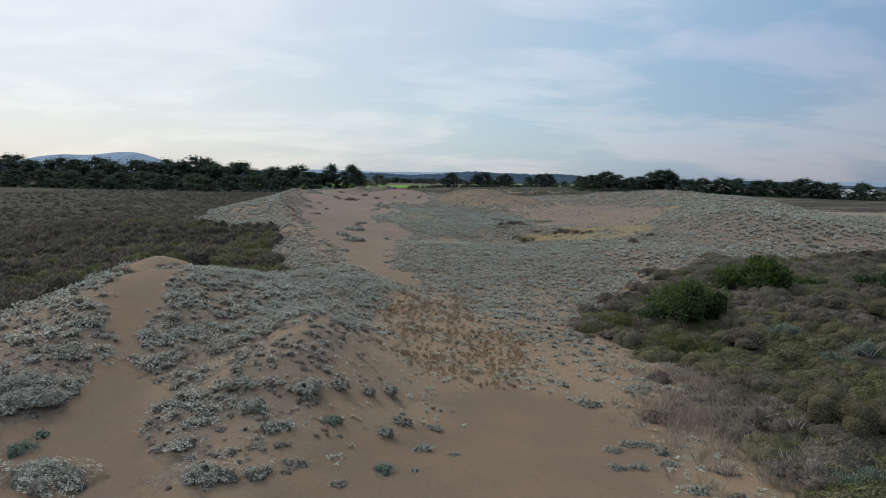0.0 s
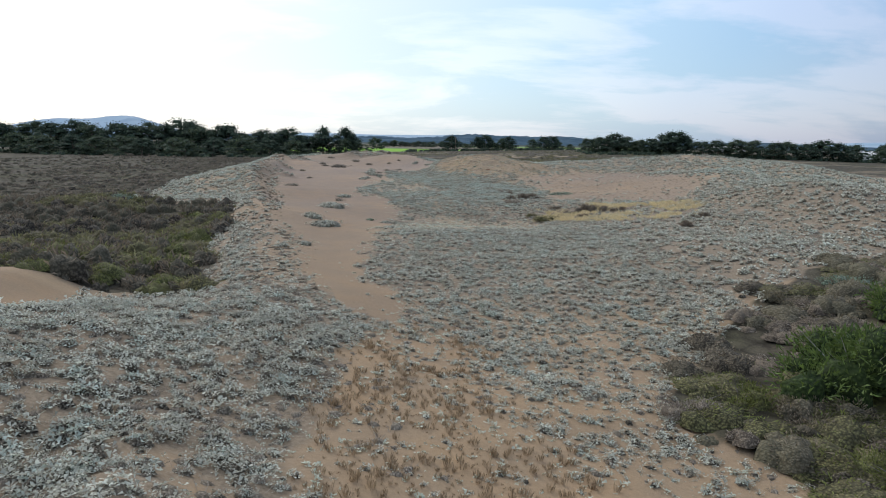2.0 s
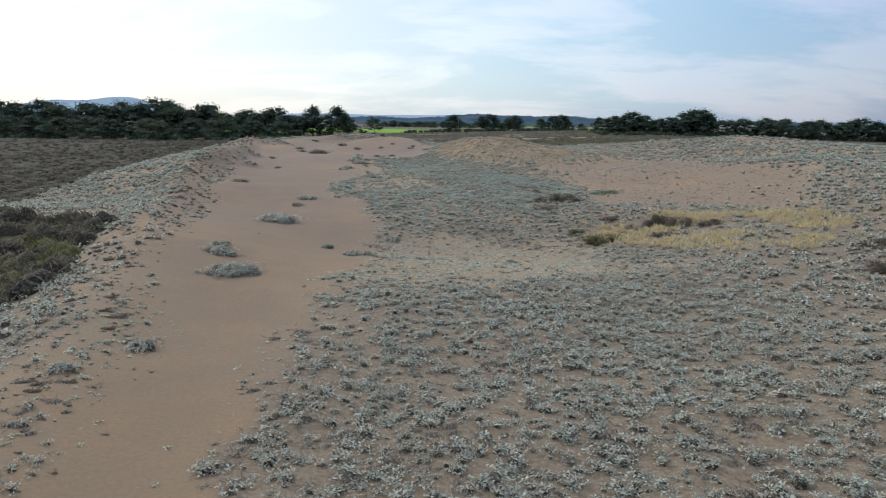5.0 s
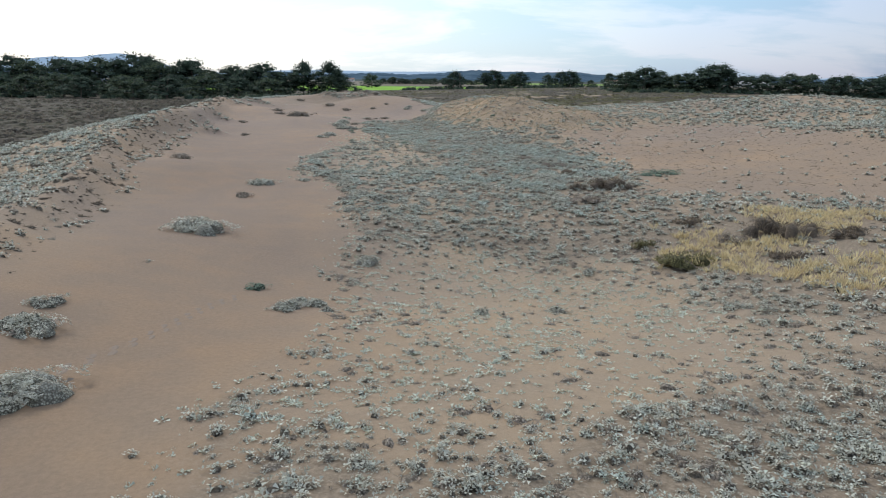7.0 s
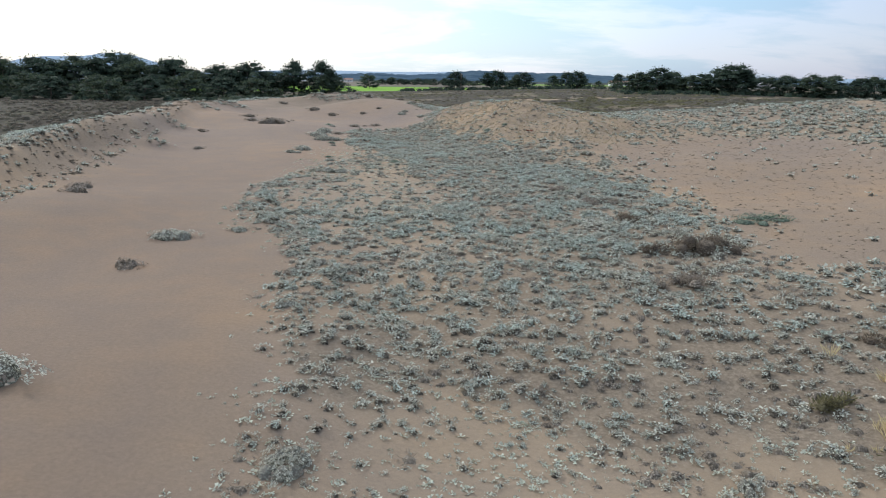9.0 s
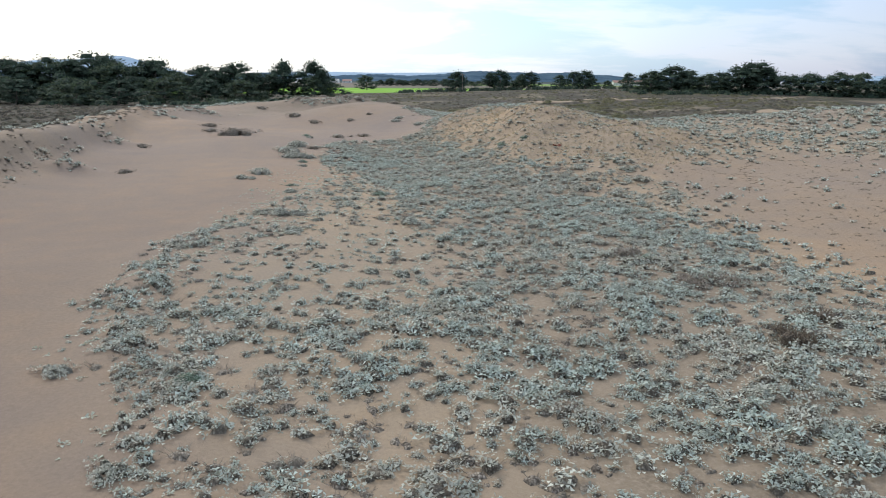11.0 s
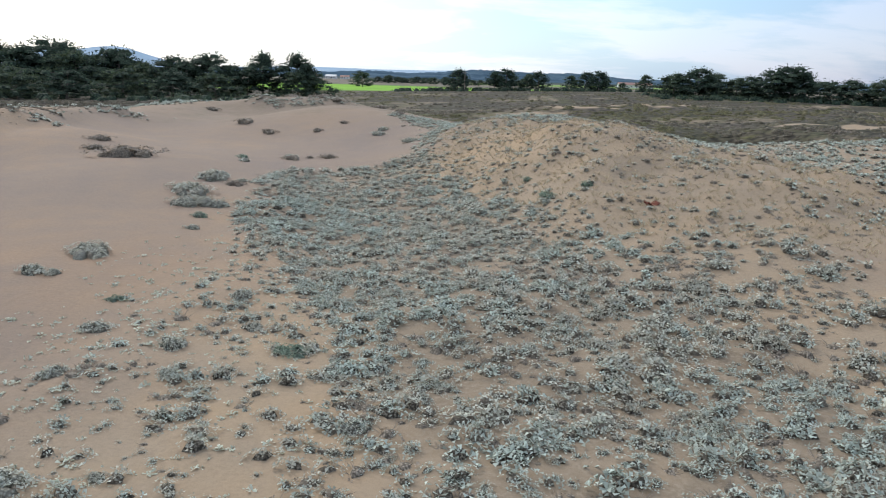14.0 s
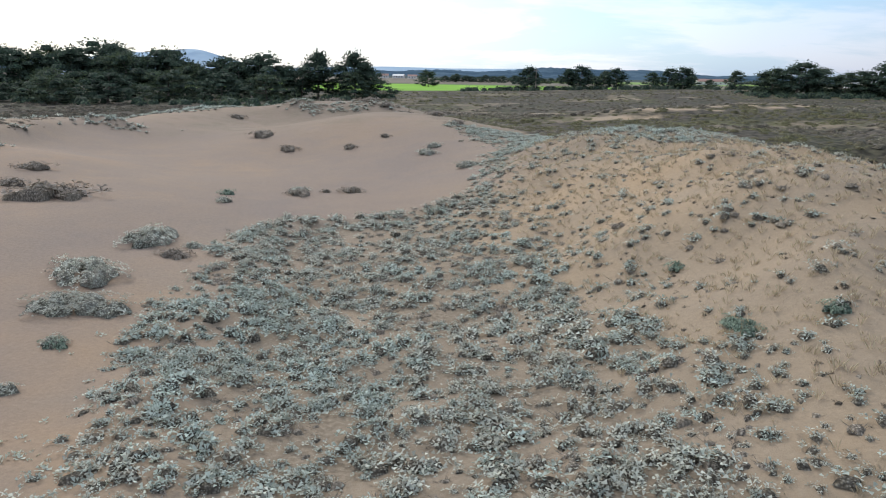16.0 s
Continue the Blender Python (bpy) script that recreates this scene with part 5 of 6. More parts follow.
bush("green_bush", 13.2, 40.6, 5.0, 2.3, GREEN, "large leafy green bush with bare branches at its foot", 61, 4200, 0.2, 14, 10)
bush("green_bush", 19.6, 46.6, 4.4, 1.9, GREEN, "broad green bush with pale bare twigs", 62, 3200, 0.2, 8, -8)
bush("green_bush", 23.6, 47.6, 2.3, 1.0, GREEN, "small dark green bush in the scrub basin", 63, 1000, 0.09)
bush("green_bush", 28.4, 48.6, 3.6, 1.6, GREEN, "dark green bush at the edge of the basin", 64, 1400, 0.09)
bush("blue_green_bush", 18.4, 51.4, 2.8, 0.7, TEAL, "low blue-green bush beside the silver slope", 65, 1100, 0.09)
bush("blue_green_bush", 16.7, 36.4, 1.7, 0.75, TEAL, "rounded blue-green bush among brown scrub", 66, 900, 0.09)
bush("blue_green_bush", 16.8, 31.6, 1.9, 0.8, TEAL, "pale blue-green bush among brown scrub", 67, 900, 0.09)
bush("blue_green_bush", 18.6, 32.2, 2.0, 0.8, TEAL, "pale blue-green bush with grey twigs", 68, 900, 0.09, 3)
bush("brown_bush", 7.5, 39.4, 2.2, 0.7, DEAD, "rounded grey twiggy bush on silver slope", 69, 1300, 0.09)
bush("brown_bush", 11.2, 38.6, 2.9, 0.8, SCRUB, "dark brown twiggy bush below the green one", 70, 1500, 0.09)
bush("olive_bush", 9.4, 40.2, 2.3, 0.75, MOSS, "low yellow-green bush at the basin edge", 71, 1400, 0.1)
bush("olive_bush", 11.6, 35, 3.2, 0.9, MOSS, "spreading green mat bush in the basin", 72, 2200, 0.1)
bush("brown_bush", 12.6, 28.6, 3.6, 0.9, SCRUB, "large brown twiggy bush on the basin bank", 73, 1700, 0.09)
bush("brown_bush", 15.3, 35.6, 3.1, 0.7, SCRUB, "dark brown spreading heath bush", 74, 1500, 0.09)
bush("olive_bush", 13.4, 24, 3.6, 1.2, OLIVE, "dark olive bush deep in the basin", 75, 2000, 0.09)
bush("brown_bush", 18.9, 38, 2.8, 0.8, SCRUB, "dark brown heath bush with a flat top", 76, 1300, 0.09)
bush("olive_bush", 23.6, 40.4, 2.8, 0.8, OLIVE, "olive heath bush in the basin", 77, 1200, 0.09)
bush("brown_bush", 9.4, 18.4, 2.0, 0.6, DEAD, "grey dried bush by the near sand", 78, 1100, 0.09)
bush("blue_green_bush", 10.6, 18.2, 1.8, 0.6, TEAL, "green leafy bush by the near sand", 79, 800, 0.09)
bush("brown_bush", 14.6, 49.6, 1.7, 0.5, SCRUB, "flat dark bush at the edge of the silver slope", 80, 700, 0.09)
bush("olive_bush", 15.8, 97.4, 3.2, 1.2, RUST_TWIG, "dark domed bush in golden grass", 81, 1700, 0.09)
bush("brown_bush", 10.7, 94.6, 2.7, 0.75, OLIVE, "dark grey-green bush at the edge of golden grass", 82, 1500, 0.09)
bush("brown_bush", 12.4, 100.4, 1.4, 0.5, RUST_TWIG, "small dark bush in golden grass", 83, 600, 0.09)
bush("brown_bush", 18.2, 96.4, 1.8, 0.6, RUST_TWIG, "brown twiggy bush in golden grass", 84, 800, 0.09)
bush("brown_bush", 13.4, 97, 1.5, 0.5, DEAD, "grey twiggy bush in golden grass", 85, 700, 0.09)
bush("brown_bush", 14.3, 93.6, 1.6, 0.55, RUST_TWIG, "dark bush at the edge of golden grass", 86, 700, 0.09)
bush("brown_bush", 9.4, 97.6, 1.1, 0.5, OLIVE, "small dark bush beside golden grass", 87, 500, 0.09)
bush("brown_bush", 10.2, 110.4, 2.9, 0.8, RUST_TWIG, "domed grey-brown bush in the silver carpet", 88, 1600, 0.09)
bush("brown_bush", 8.2, 110.4, 1.4, 0.5, RUST_TWIG, "small dark bush beside a larger one", 89, 600, 0.09)
bush("brown_bush", 8.2, 106, 2.0, 0.5, DEAD, "flat grey twiggy bush in the silver carpet", 90, 900, 0.09)
bush("green_bush", 15.2, 116.6, 2.8, 0.45, TEAL, "low green bush at the edge of the carpet", 91, 900, 0.09)
bush("brown_bush", 8.8, 117, 1.7, 0.55, RUST_TWIG, "dark bush sunk in the silver carpet", 92, 800, 0.09)
bush("brown_bush", 10.3, 118.6, 1.2, 0.4, RUST_TWIG, "small dark bush in the silver carpet", 93, 500, 0.09)
bush("brown_bush", 8.5, 122.6, 2.0, 0.45, DEAD, "flat grey bush with bare soil round it", 94, 1000, 0.09)
bush("brown_bush", 6.5, 126.6, 1.1, 0.4, DEAD, "small grey bush in the silver carpet", 95, 500, 0.09)
bush("brown_bush", 22.6, 83.4, 1.8, 0.6, RUST_TWIG, "brown bush above golden grass", 96, 700, 0.09)
bush("brown_bush", 19.8, 78, 1.9, 0.6, RUST_TWIG, "brown bush on the silver slope", 97, 700, 0.09)
bush("brown_bush", -19.1, 43.6, 1.9, 0.7, SCRUB, "dark bush beside the flat sand", 98, 900, 0.09)
bush("blue_green_bush", -33, 93.8, 2.8, 0.7, TEAL, "blue-green bush at the foot of the ridge", 99, 900, 0.09)
bush("brown_bush", -14.9, 40.2, 1.4, 0.5, DEAD, "grey twiggy bush at the end of the path", 100, 700, 0.09)


# ---- cypress trees ----
def cypress(seed, tall, wide, mat, pads, low=0.25, tufts=44):
    """A wind-shaped cypress: leaning trunk, spreading limbs, flat layered pads of spiky foliage."""
    rng = np.random.default_rng(seed)
    thing = empty("cypress_tree")
    lean = rng.normal(0, 0.05, 2)
    bm = bmesh.new()
    spine = [(lean[0] * tall * f + 0.12 * math.sin(4 * f + seed), lean[1] * tall * f, tall * f * 0.93 - 0.4 * (f == 0)) for f in (0, 0.25, 0.5, 0.75, 1)]
    limb(bm, spine, [0.05 * tall * 0.55, 0.036 * tall * 0.6, 0.026 * tall * 0.6, 0.017 * tall * 0.6, 0.02], 7)
    part("trunk", bm, BARK, thing, "grey-brown trunk")
    quads, cores = [], []
    for k in range(pads):
        f = low + (1 - low) * ((k + rng.uniform(0, 1)) / pads)
        a = k * 2.4 + rng.uniform(-0.5, 0.5)
        u = (f - low) / (1 - low)
        reach = wide * 0.5 * (0.62 + 0.38 * math.sin(math.pi * (0.12 + 0.7 * u))) * (1 - 0.75 * u ** 3) * rng.uniform(0.35, 1.1)
        root = Vector((lean[0] * tall * f, lean[1] * tall * f, tall * f * 0.84))
        tip = root + Vector((math.cos(a) * reach, math.sin(a) * reach, tall * rng.uniform(0.02, 0.11)))
        if k % 3 == 0:
            bm = bmesh.new()
            limb(bm, [root, root.lerp(tip, 0.5) + Vector((0, 0, -0.02 * tall)), tip], [0.010 * tall, 0.007 * tall, 0.003 * tall], 5)
            part("limb", bm, BARK, thing)
        for where, weight in ((0.62, 0.8), (1.0, 1.0)):
            c = np.array(root.lerp(tip, where))
            n = int(tufts * weight)
            pr = tall * rng.uniform(0.10, 0.17)
            if where == 1.0 or k % 2:
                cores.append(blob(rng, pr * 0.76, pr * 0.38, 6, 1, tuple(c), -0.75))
            v = rng.normal(size=(n, 3))
            v /= np.linalg.norm(v, axis=1, keepdims=True)
            base = c + v * pr * np.array([1.15, 1.15, 0.5]) * rng.uniform(0.5, 1.0, n)[:, None]
            way = v * np.array([0.8, 0.8, 0.2]) + np.array([math.cos(a) * 0.5, math.sin(a) * 0.5, 0.62]) + rng.normal(0, 0.25, (n, 3))
            quads.append(diamonds(base, way, tall * 0.072 * rng.uniform(0.5, 1.6, n), tall * 0.027 * rng.uniform(0.7, 1.5, n), rng)[:, [1, 2, 3]])
    # spiky leader shoots
    n = 22
    base = np.array(spine[-1]) + rng.normal(0, 0.022 * tall, (n, 3)) * np.array([1.1, 1.1, 0.5]) - np.array([0, 0, 0.085 * tall])
    quads.append(diamonds(base, rng.normal(0, 0.4, (n, 3)) + np.array([0, 0, 1.0]), tall * 0.075 * rng.uniform(0.6, 1.2, n), tall * 0.045, rng)[:, [0, 1, 2]])
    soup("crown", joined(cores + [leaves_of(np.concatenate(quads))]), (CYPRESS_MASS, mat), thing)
    return thing


FULL = [cypress(201, 9, 12.5, CYPRESS, 34, 0.06), cypress(202, 9, 11.0, CYPRESS, 32, 0.10), cypress(203, 9, 14.0, CYPRESS_OLD, 36, 0.04), cypress(204, 9, 7.5, CYPRESS, 24, 0.34), cypress(205, 9, 10.0, CYPRESS_OLD, 30, 0.08)]
tree_used = set()


def tree(kind, x, y, tall, label, group, wide=1.0):
    src = FULL[kind]
    ob = src if kind not in tree_used else copy_thing(src, Matrix())
    tree_used.add(kind)
    s = tall / 9
    ob.matrix_basis = Matrix.Translation(ground_point(x, y, 0.1)) @ Matrix.Rotation(RNG.uniform(0, 6.28), 4, "Z") @ Matrix.Diagonal((s * wide, s * wide, s, 1))
    tagged(ob, label, "tree", group)


WEST_LABEL = "dark green wind-shaped cypress in the dense west grove"
for x, y, h, k in [(-40.5, 327, 6.5, 4), (-36, 329, 5.2, 2), (-41.5, 331, 11.2, 3), (-39.2, 333, 9.0, 3), (-46.5, 334, 5.2, 1), (-51, 331, 11.2, 3), (-56, 333, 7.4, 1), (-61, 335, 8.0, 0), (-66, 332, 10.8, 1), (-72, 330, 8.6, 0), (-77.5, 336, 10.0, 1), (-83, 331, 8.2, 2), (-90, 334, 9.4, 0), (-96, 338, 9.2, 1), (-101, 331, 8.8, 2), (-107, 336, 9.6, 0), (-113, 341, 11.2, 1), (-119, 334, 9.4, 0), (-126, 338, 10.0, 2), (-133, 335, 9.2, 1), (-141, 338, 9.6, 0), (-149, 336, 9.0, 2), (-158, 338, 10.4, 1), (-167, 335, 9.4, 0), (-176, 338, 9.8, 2), (-186, 334, 9.0, 1), (-196, 338, 10.6, 0), (-208, 336, 9.4, 2), (-220, 338, 9.8, 1), (-233, 335, 9.6, 0), (-246, 338, 10.0, 2)]:
    tree(k, x, y, h * (1.08 if x > -84 else 1.32), WEST_LABEL, "west grove", 0.95 if k == 3 else 1.25)
for x, y, h, k in [(-60, 318, 6.4, 2), (-69, 313, 6.6, 0), (-78, 305, 7.2, 2), (-85, 292, 6.6, 0), (-93, 287, 6.0, 2), (-101, 296, 7.0, 4), (-110, 290, 6.6, 0), (-119, 298, 7.4, 2), (-128, 292, 7.0, 4), (-138, 298, 7.6, 0), (-149, 294, 7.2, 2), (-160, 300, 7.8, 4), (-172, 296, 7.2, 0), (-185, 302, 7.8, 2), (-199, 298, 7.4, 4), (-214, 304, 8.0, 0), (-230, 300, 7.6, 2)]:
    tree(k, x, y, h, "full low-branched cypress at the front of the west grove", "west grove", 1.5)
for x, y, h, k in [(2.2, 413, 8.4, 0), (16.5, 414, 7.6, 3), (20.5, 416, 8.6, 1), (29, 418, 6.6, 4), (33.5, 415, 7.6, 1), (46, 417, 6.0, 4), (51, 416, 7.4, 0), (55.5, 414, 7.8, 1), (60, 420, 4.8, 2), (74, 417, 6.6, 4), (66, 420, 3.6, 2), (88, 424, 6.5, 0), (102, 424, 6.2, 1)]:
    tree(k, x, y, h, "open-crowned cypress in the line beside the green field", "field edge trees")
for x, y, h, k in [(70, 366, 7.4, 2), (76.5, 365, 9.2, 0), (83, 368, 7.6, 4), (89, 364, 6.6, 2), (95, 366, 7.2, 0), (100.5, 363, 9.6, 1), (105, 362, 10.8, 0), (110, 365, 9.0, 3), (117, 362, 6.6, 2), (123, 358, 7.6, 0), (130, 355, 8.2, 2), (137, 356, 8.0, 4), (145, 352, 7.6, 0), (153, 356, 8.2, 2), (161, 353, 7.6, 0), (169, 357, 9.6, 1), (176, 354, 8.4, 0), (184, 358, 8.0, 2), (193, 352, 6.0, 4), (204, 366, 8.6, 0), (213, 356, 8.0, 2), (223, 360, 8.6, 1), (235, 356, 8.2, 0), (248, 360, 8.6, 2)]:
    tree(k, x, y, h, "broad dark cypress in the east windbreak", "east windbreak", 1.4)
tree(2, -50, 560, 9.0, "lone round tree standing in the far field", "far trees", 1.2)
for k in range(22):
    tree(k % 3, -62 + 6.0 * k + RNG.normal(0, 1.5), 790 + RNG.normal(0, 6), 6.5 + RNG.normal(0, 0.8), "tree of a dark belt far behind the fields", "far belt", 1.5)

# low brush under the trees and at the field's edge
ux, uy = [np.concatenate(v) for v in zip(places(RNG, -250, -34, 282, 345, 0.04, lambda x, y: np.full(len(x), 0.9)), places(RNG, -20, 130, 405, 424, 0.14, lambda x, y: np.full(len(x), 0.6)), places(RNG, 62, 260, 348, 372, 0.14, lambda x, y: np.full(len(x), 0.8)))]
scrub_stuff("grove_brush", ux, uy, 2.2 + 2.6 * RNG.random(len(ux)), FAR_MOUND, (CYPRESS_MASS, CYPRESS_OLD), "dark brush under the cypress trees", 0.75)


# ---- far hills ----
def hill_range(name, mat, label, y, x0, x1, crest, depth, pitch, rough=0.0, seed=1):
    """A ridge that runs across the view, with tree-like unevenness on its crest."""
    xs = np.arange(x0, x1 + pitch, pitch)
    rng = np.random.default_rng(seed)
    tops = crest(xs) + rough * rng.uniform(-1, 1, len(xs))
    bm = bmesh.new()
    rows = []
    for f, g in ((-1.0, -0.02), (-0.5, 0.6), (-0.15, 0.95), (0.0, 1.0), (0.5, 0.7), (1.0, -0.02)):
        rows.append([bm.verts.new((x, y + f * depth + rng.uniform(-0.04, 0.04) * depth, h * g - 1.5)) for x, h in zip(xs, tops)])
    for a, b in zip(rows, rows[1:]):
        for i in range(len(xs) - 1):
            bm.faces.new((a[i], a[i + 1], b[i + 1], b[i]))
    ob = part(name, bm, mat)
    return tagged(ob, label, "hills", kind="structure")


hill_range("hills_north", HILL, "long low wooded ridge on the horizon, tinted blue for haze", 2300, -1900, 2100, lambda x: 17 + 7 * np.sin(x / 310 + 1) + 4 * np.sin(x / 120) + 3 * np.sin(x / 47) - 0.002 * np.maximum(0, x - 700), 420, 9, 1.8)
hill_range("hills_far", HAZED_HILL, "hills painted pale blue as haze behind the wooded ridge", 3600, -1500, 3200, lambda x: 26 + 9 * np.sin(x / 420 + 2) + 4 * np.sin(x / 150), 500, 40, 0.5, 2)
hill_range("mountain_west", HAZED_HILL, "long mountain painted hazy blue-grey behind the west grove", 4000, -3000, -700, lambda x: 86 * np.exp(-((x + 1900) / 330) ** 4) * (0.95 + 0.05 * np.sin(x / 90)) + 46 * np.exp(-((x + 1560) / 220) ** 2) + 8, 600, 30, 0.8, 3)


# ---- houses ----
def box(bm, x0, x1, y0, y1, z0, z1):
    v = [bm.verts.new(p) for p in ((x0, y0, z0), (x1, y0, z0), (x1, y1, z0), (x0, y1, z0), (x0, y0, z1), (x1, y0, z1), (x1, y1, z1), (x0, y1, z1))]
    for f in ((0, 3, 2, 1), (4, 5, 6, 7), (0, 1, 5, 4), (1, 2, 6, 5), (2, 3, 7, 6), (3, 0, 4, 7)):
        bm.faces.new([v[i] for i in f])


def house(x, y, long_, deep, wall, ridge, roof_mat, label, turned=0.0, windows=4):
    """A low gabled house with framed windows on its long sides and a door."""
    thing = empty("house")
    bm = bmesh.new()
    box(bm, -long_ / 2, long_ / 2, -deep / 2, deep / 2, -0.5, wall)
    g = [bm.verts.new(p) for p in ((-long_ / 2, -deep / 2, wall), (-long_ / 2, deep / 2, wall), (-long_ / 2, 0, ridge - 0.1), (long_ / 2, -deep / 2, wall), (long_ / 2, deep / 2, wall), (long_ / 2, 0, ridge - 0.1))]
    bm.faces.new((g[0], g[2], g[1]))
    bm.faces.new((g[3], g[4], g[5]))
    part("wall", bm, WALL_WHITE, thing)
    bm = bmesh.new()
    o = 0.4
    ring = []
    for sx_ in (-long_ / 2 - o, long_ / 2 + o):
        ring.append([bm.verts.new((sx_, sy_, sz_)) for sy_, sz_ in ((-deep / 2 - o, wall - 0.15), (0, ridge), (deep / 2 + o, wall - 0.15), (deep / 2 + o, wall - 0.3), (0, ridge - 0.16), (-deep / 2 - o, wall - 0.3))])
    for i in range(6):
        bm.faces.new((ring[0][i], ring[0][(i + 1) % 6], ring[1][(i + 1) % 6], ring[1][i]))
    bm.faces.new(ring[0][::-1])
    bm.faces.new(ring[1])
    part("roof", bm, roof_mat, thing)
    for k in range(windows):
        cx = -long_ / 2 + long_ * (k + 0.7) / (windows + 0.4)
        for side in (-1, 1):
            bm = bmesh.new()
            yy = side * (deep / 2 + 0.03)
            box(bm, cx - 0.68, cx + 0.68, yy - 0.03, yy + 0.03, wall * 0.35 - 0.08, wall * 0.35 + 1.28)
            opening = part("window", bm, WALL_WHITE, thing, "white painted window frame")
            bm = bmesh.new()
            yy = side * (deep / 2 + 0.075)
            box(bm, cx - 0.58, cx + 0.58, yy - 0.012, yy + 0.012, wall * 0.35, wall * 0.35 + 1.2)
            part("pane", bm, GLASS, opening, "dark window pane")
    bm = bmesh.new()
    box(bm, long_ * 0.02 - 0.45, long_ * 0.02 + 0.45, -deep / 2 - 0.06, -deep / 2 - 0.005, 0, 2.0)
    part("door", bm, ROOF_GREY, thing)
    thing.matrix_basis = Matrix.Translation(ground_point(x, y)) @ Matrix.Rotation(radians(turned), 4, "Z")
    return tagged(thing, label, "house", "far houses")


house(-136, 352, 9, 7, 4.6, 8.4, ROOF_GREY, "white house with a blue-grey roof among the cypresses", 50, 2)
house(226, 412, 17, 8, 3.2, 5.2, WALL_WHITE, "long white house with a pale roof behind the windbreak", -12, 5)
house(-178, 1152, 11, 7, 3.4, 5.6, ROOF_RED, "white house with a red roof beyond the green field", 8, 3)
house(-160, 1160, 15, 8, 3.2, 5.4, WALL_WHITE, "long pale house beyond the green field", -6, 4)
house(-140, 1150, 12, 7, 3.0, 5.0, ROOF_RED, "low house with a red roof beyond the green field", 4, 3)
house(-208, 1165, 12, 7, 3.2, 5.4, WALL_WHITE, "small white house beyond the green field", 12, 3)
house(208, 985, 38, 9, 3.6, 6.2, ROOF_RED, "long white barn with a red roof", 4, 7)
house(330, 905, 40, 10, 4.0, 6.5, WALL_WHITE, "long pale farm building near the horizon", 0, 7)


# ---- small things ----
def utility_pole(x, y, tall):
    thing = empty("utility_pole")
    bm = bmesh.new()
    limb(bm, [(0, 0, -0.5), (0, 0, tall * 0.5), (0, 0, tall)], [0.17, 0.15, 0.12], 10)
    part("pole", bm, POLE_WOOD, thing)
    bm = bmesh.new()
    box(bm, -0.9, 0.9, -0.19, -0.1, tall - 0.55, tall - 0.40)
    arm = part("crossarm", bm, POLE_WOOD, thing)
    for k in (-0.75, 0, 0.75):
        bm = bmesh.new()
        limb(bm, [(k, -0.145, tall - 0.40), (k, -0.145, tall - 0.32), (k, -0.145, tall - 0.2)], [0.03, 0.06, 0.035], 8)
        part("insulator", bm, METAL, arm)
    thing.matrix_basis = Matrix.Translation(ground_point(x, y))
    return tagged(thing, "weathered wooden utility pole beside a cypress", "pole")


utility_pole(5.1, 409, 7.2)


def rusty_scrap(x, y):
    """A crumpled sheet of rusted metal half buried in sand."""
    rng = np.random.default_rng(8)
    bm = bmesh.new()
    n = 7
    top = [[bm.verts.new(((i / (n - 1) - 0.5) * 0.62, (j / 3 - 0.5) * 0.34, 0.13 + 0.09 * math.sin(i * 1.3 + j) + rng.uniform(-0.03, 0.03) - 0.05 * abs(j - 1.5))) for i in range(n)] for j in range(4)]
    low = [[bm.verts.new(v.co + Vector((0, 0, -0.035))) for v in row] for row in top]
    for j in range(3):
        for i in range(n - 1):
            bm.faces.new((top[j][i], top[j][i + 1], top[j + 1][i + 1], top[j + 1][i]))
            bm.faces.new((low[j][i], low[j + 1][i], low[j + 1][i + 1], low[j][i + 1]))
    rim = [(0, i) for i in range(n)] + [(j, n - 1) for j in range(1, 4)] + [(3, i) for i in range(n - 2, -1, -1)] + [(j, 0) for j in (2, 1)]
    for (a, b), (c, d) in zip(rim, rim[1:] + rim[:1]):
        bm.faces.new((top[a][b], low[a][b], low[c][d], top[c][d]))
    ob = part("rusty_scrap", bm, RUST)
    ob.matrix_basis = Matrix.Translation(ground_point(x, y, 0.06)) @ Matrix.Rotation(0.15, 4, "Z")
    return tagged(ob, "crumpled rust-red metal scrap lying on sandy slope", "debris")


rusty_scrap(7.9, 156)


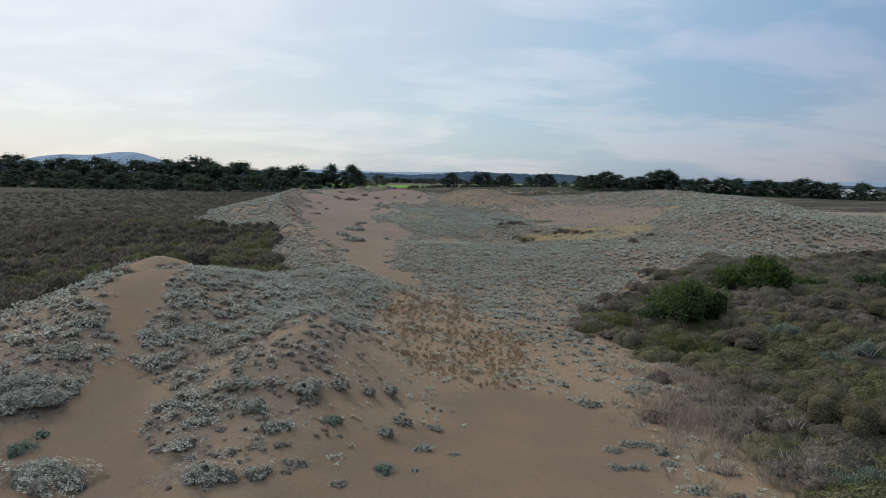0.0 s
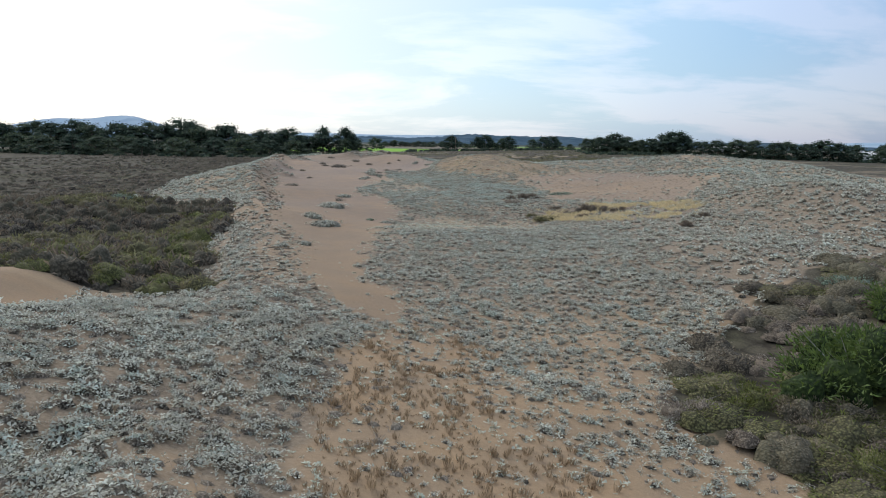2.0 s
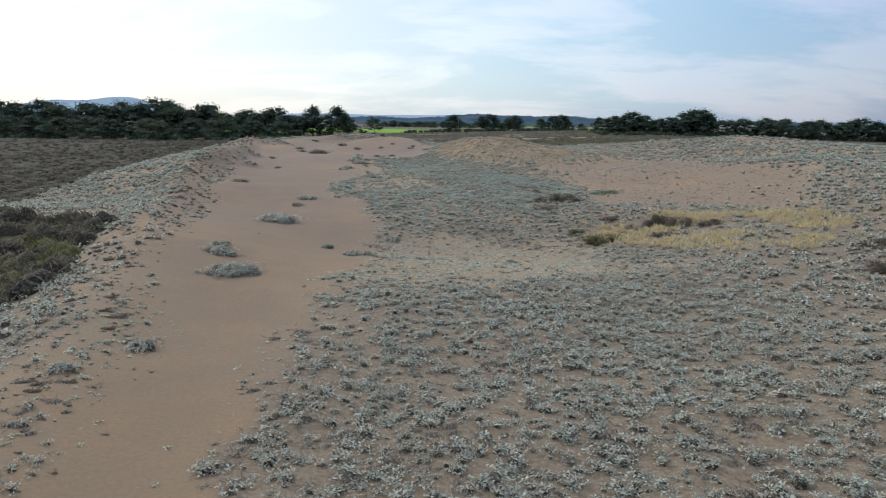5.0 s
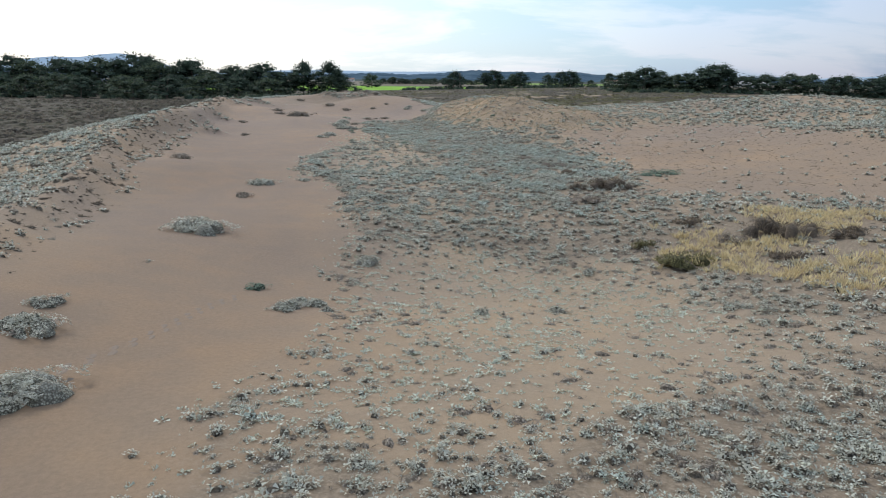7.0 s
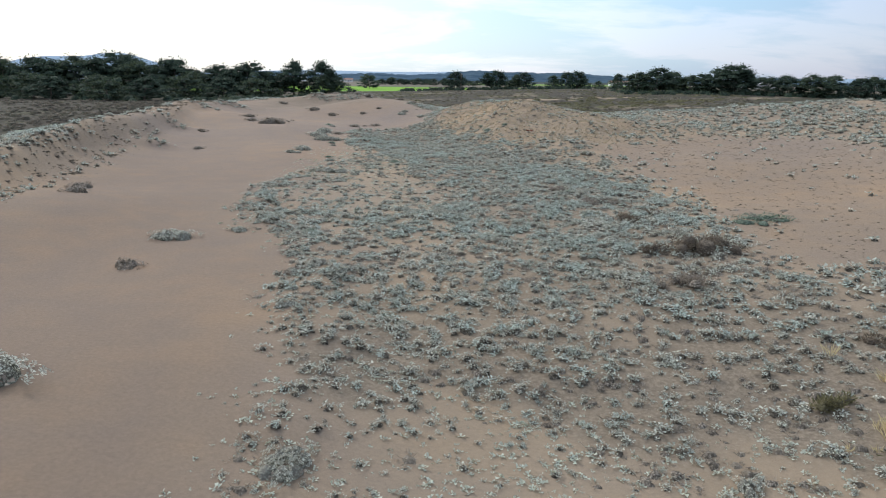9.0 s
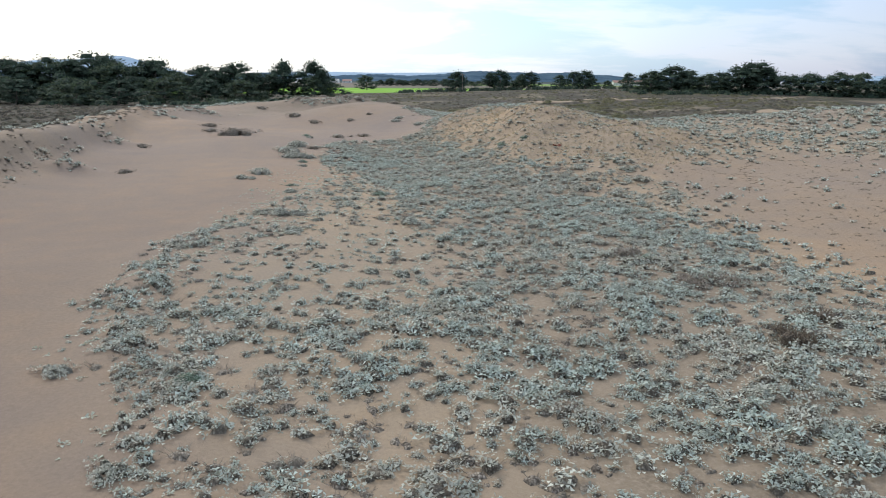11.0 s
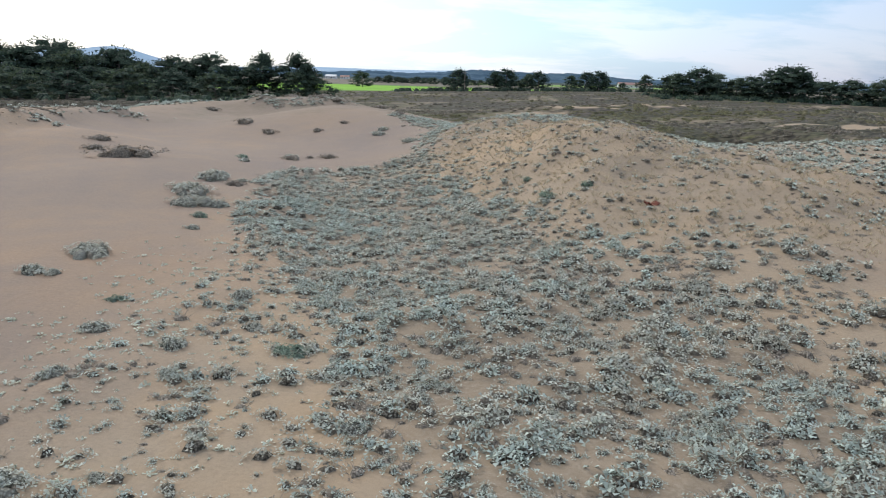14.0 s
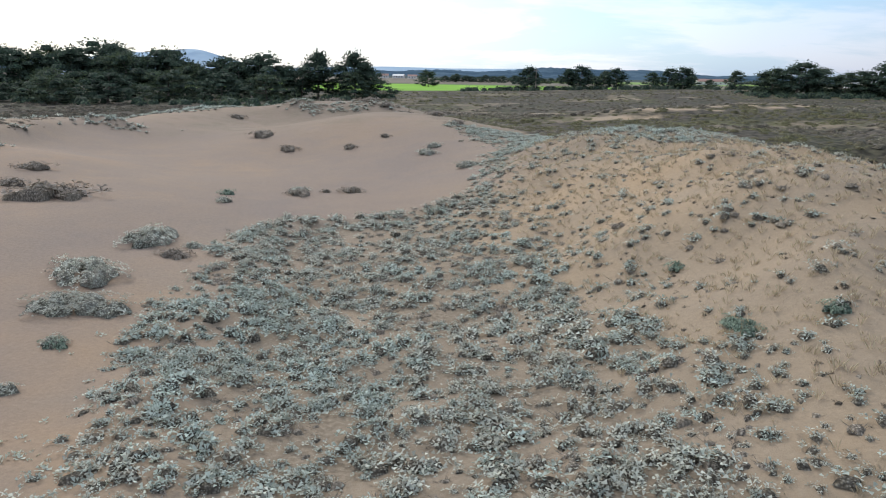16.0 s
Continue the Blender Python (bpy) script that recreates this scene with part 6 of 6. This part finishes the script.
def driftwood(x, y, length, turned, label):
    bm = bmesh.new()
    limb(bm, [(-length / 2, 0, 0.05), (-length * 0.1, 0.06, 0.16), (length / 2, -0.04, 0.22)], [0.05, 0.06, 0.025], 7)
    limb(bm, [(-length * 0.1, 0.06, 0.16), (length * 0.1, 0.3, 0.4)], [0.035, 0.012], 6)
    ob = part("driftwood", bm, DRIFT, None, "", True)
    ob.matrix_basis = Matrix.Translation(ground_point(x, y)) @ Matrix.Rotation(radians(turned), 4, "Z")
    return tagged(ob, label, "driftwood")


driftwood(33, 196, 1.6, 30, "bleached branch lying in dark scrub")
driftwood(42, 203, 1.2, -40, "pale broken branch in dark scrub")


def twig(x, y, length, turned):
    bm = bmesh.new()
    limb(bm, [(-length / 2, 0, 0.02), (0, 0.02, 0.05), (length / 2, 0, 0.03)], [0.02, 0.025, 0.012], 5)
    ob = part("fallen_twig", bm, BARK)
    ob.matrix_basis = Matrix.Translation(ground_point(x, y)) @ Matrix.Rotation(radians(turned), 4, "Z")
    return tagged(ob, "dark fallen twig on open sand", "twig")


twig(7, 130.7, 0.45, 10)


# footprints pressed into the sand: pairs of shallow rims
def footprint_trail():
    bm = bmesh.new()
    rng = np.random.default_rng(12)
    for k in range(26):
        f = k / 25
        x = -9.6 + 2.6 * f + 0.12 * (-1) ** k + 0.3 * math.sin(5 * f)
        y = 78.5 + 8.8 * f
        p = ground_point(x, y)
        ring = []
        for i in range(10):
            a = i / 10 * 6.2832
            ring.append((math.cos(a) * 0.07, math.sin(a) * 0.15))
        outer = [bm.verts.new((p.x + u * 1.7, p.y + v * 1.45, p.z - 0.004)) for u, v in ring]
        rim_ = [bm.verts.new((p.x + u * 1.25, p.y + v * 1.2, p.z + 0.009 + rng.uniform(-0.004, 0.004))) for u, v in ring]
        inner = [bm.verts.new((p.x + u * 0.7, p.y + v * 0.75, p.z + 0.003)) for u, v in ring]
        for i in range(10):
            j = (i + 1) % 10
            bm.faces.new((outer[i], outer[j], rim_[j], rim_[i]))
            bm.faces.new((rim_[i], rim_[j], inner[j], inner[i]))
        bm.faces.new(inner)
    return tagged(part("footprints", bm, FOOT_SAND, None, "", True), "trail of old footprints across bare sand", "footprints", kind="stuff")


FOOT_SAND, ft, fsd = material("trodden_sand")
link(ft, ramp(ft, [(0.33, (0.185, 0.142, 0.106)), (0.68, (0.23, 0.168, 0.118))], noise_of(ft, 9.0, 5.0)).outputs["Color"], fsd.inputs["Base Color"])
fsd.inputs["Roughness"].default_value = 0.95
footprint_trail()
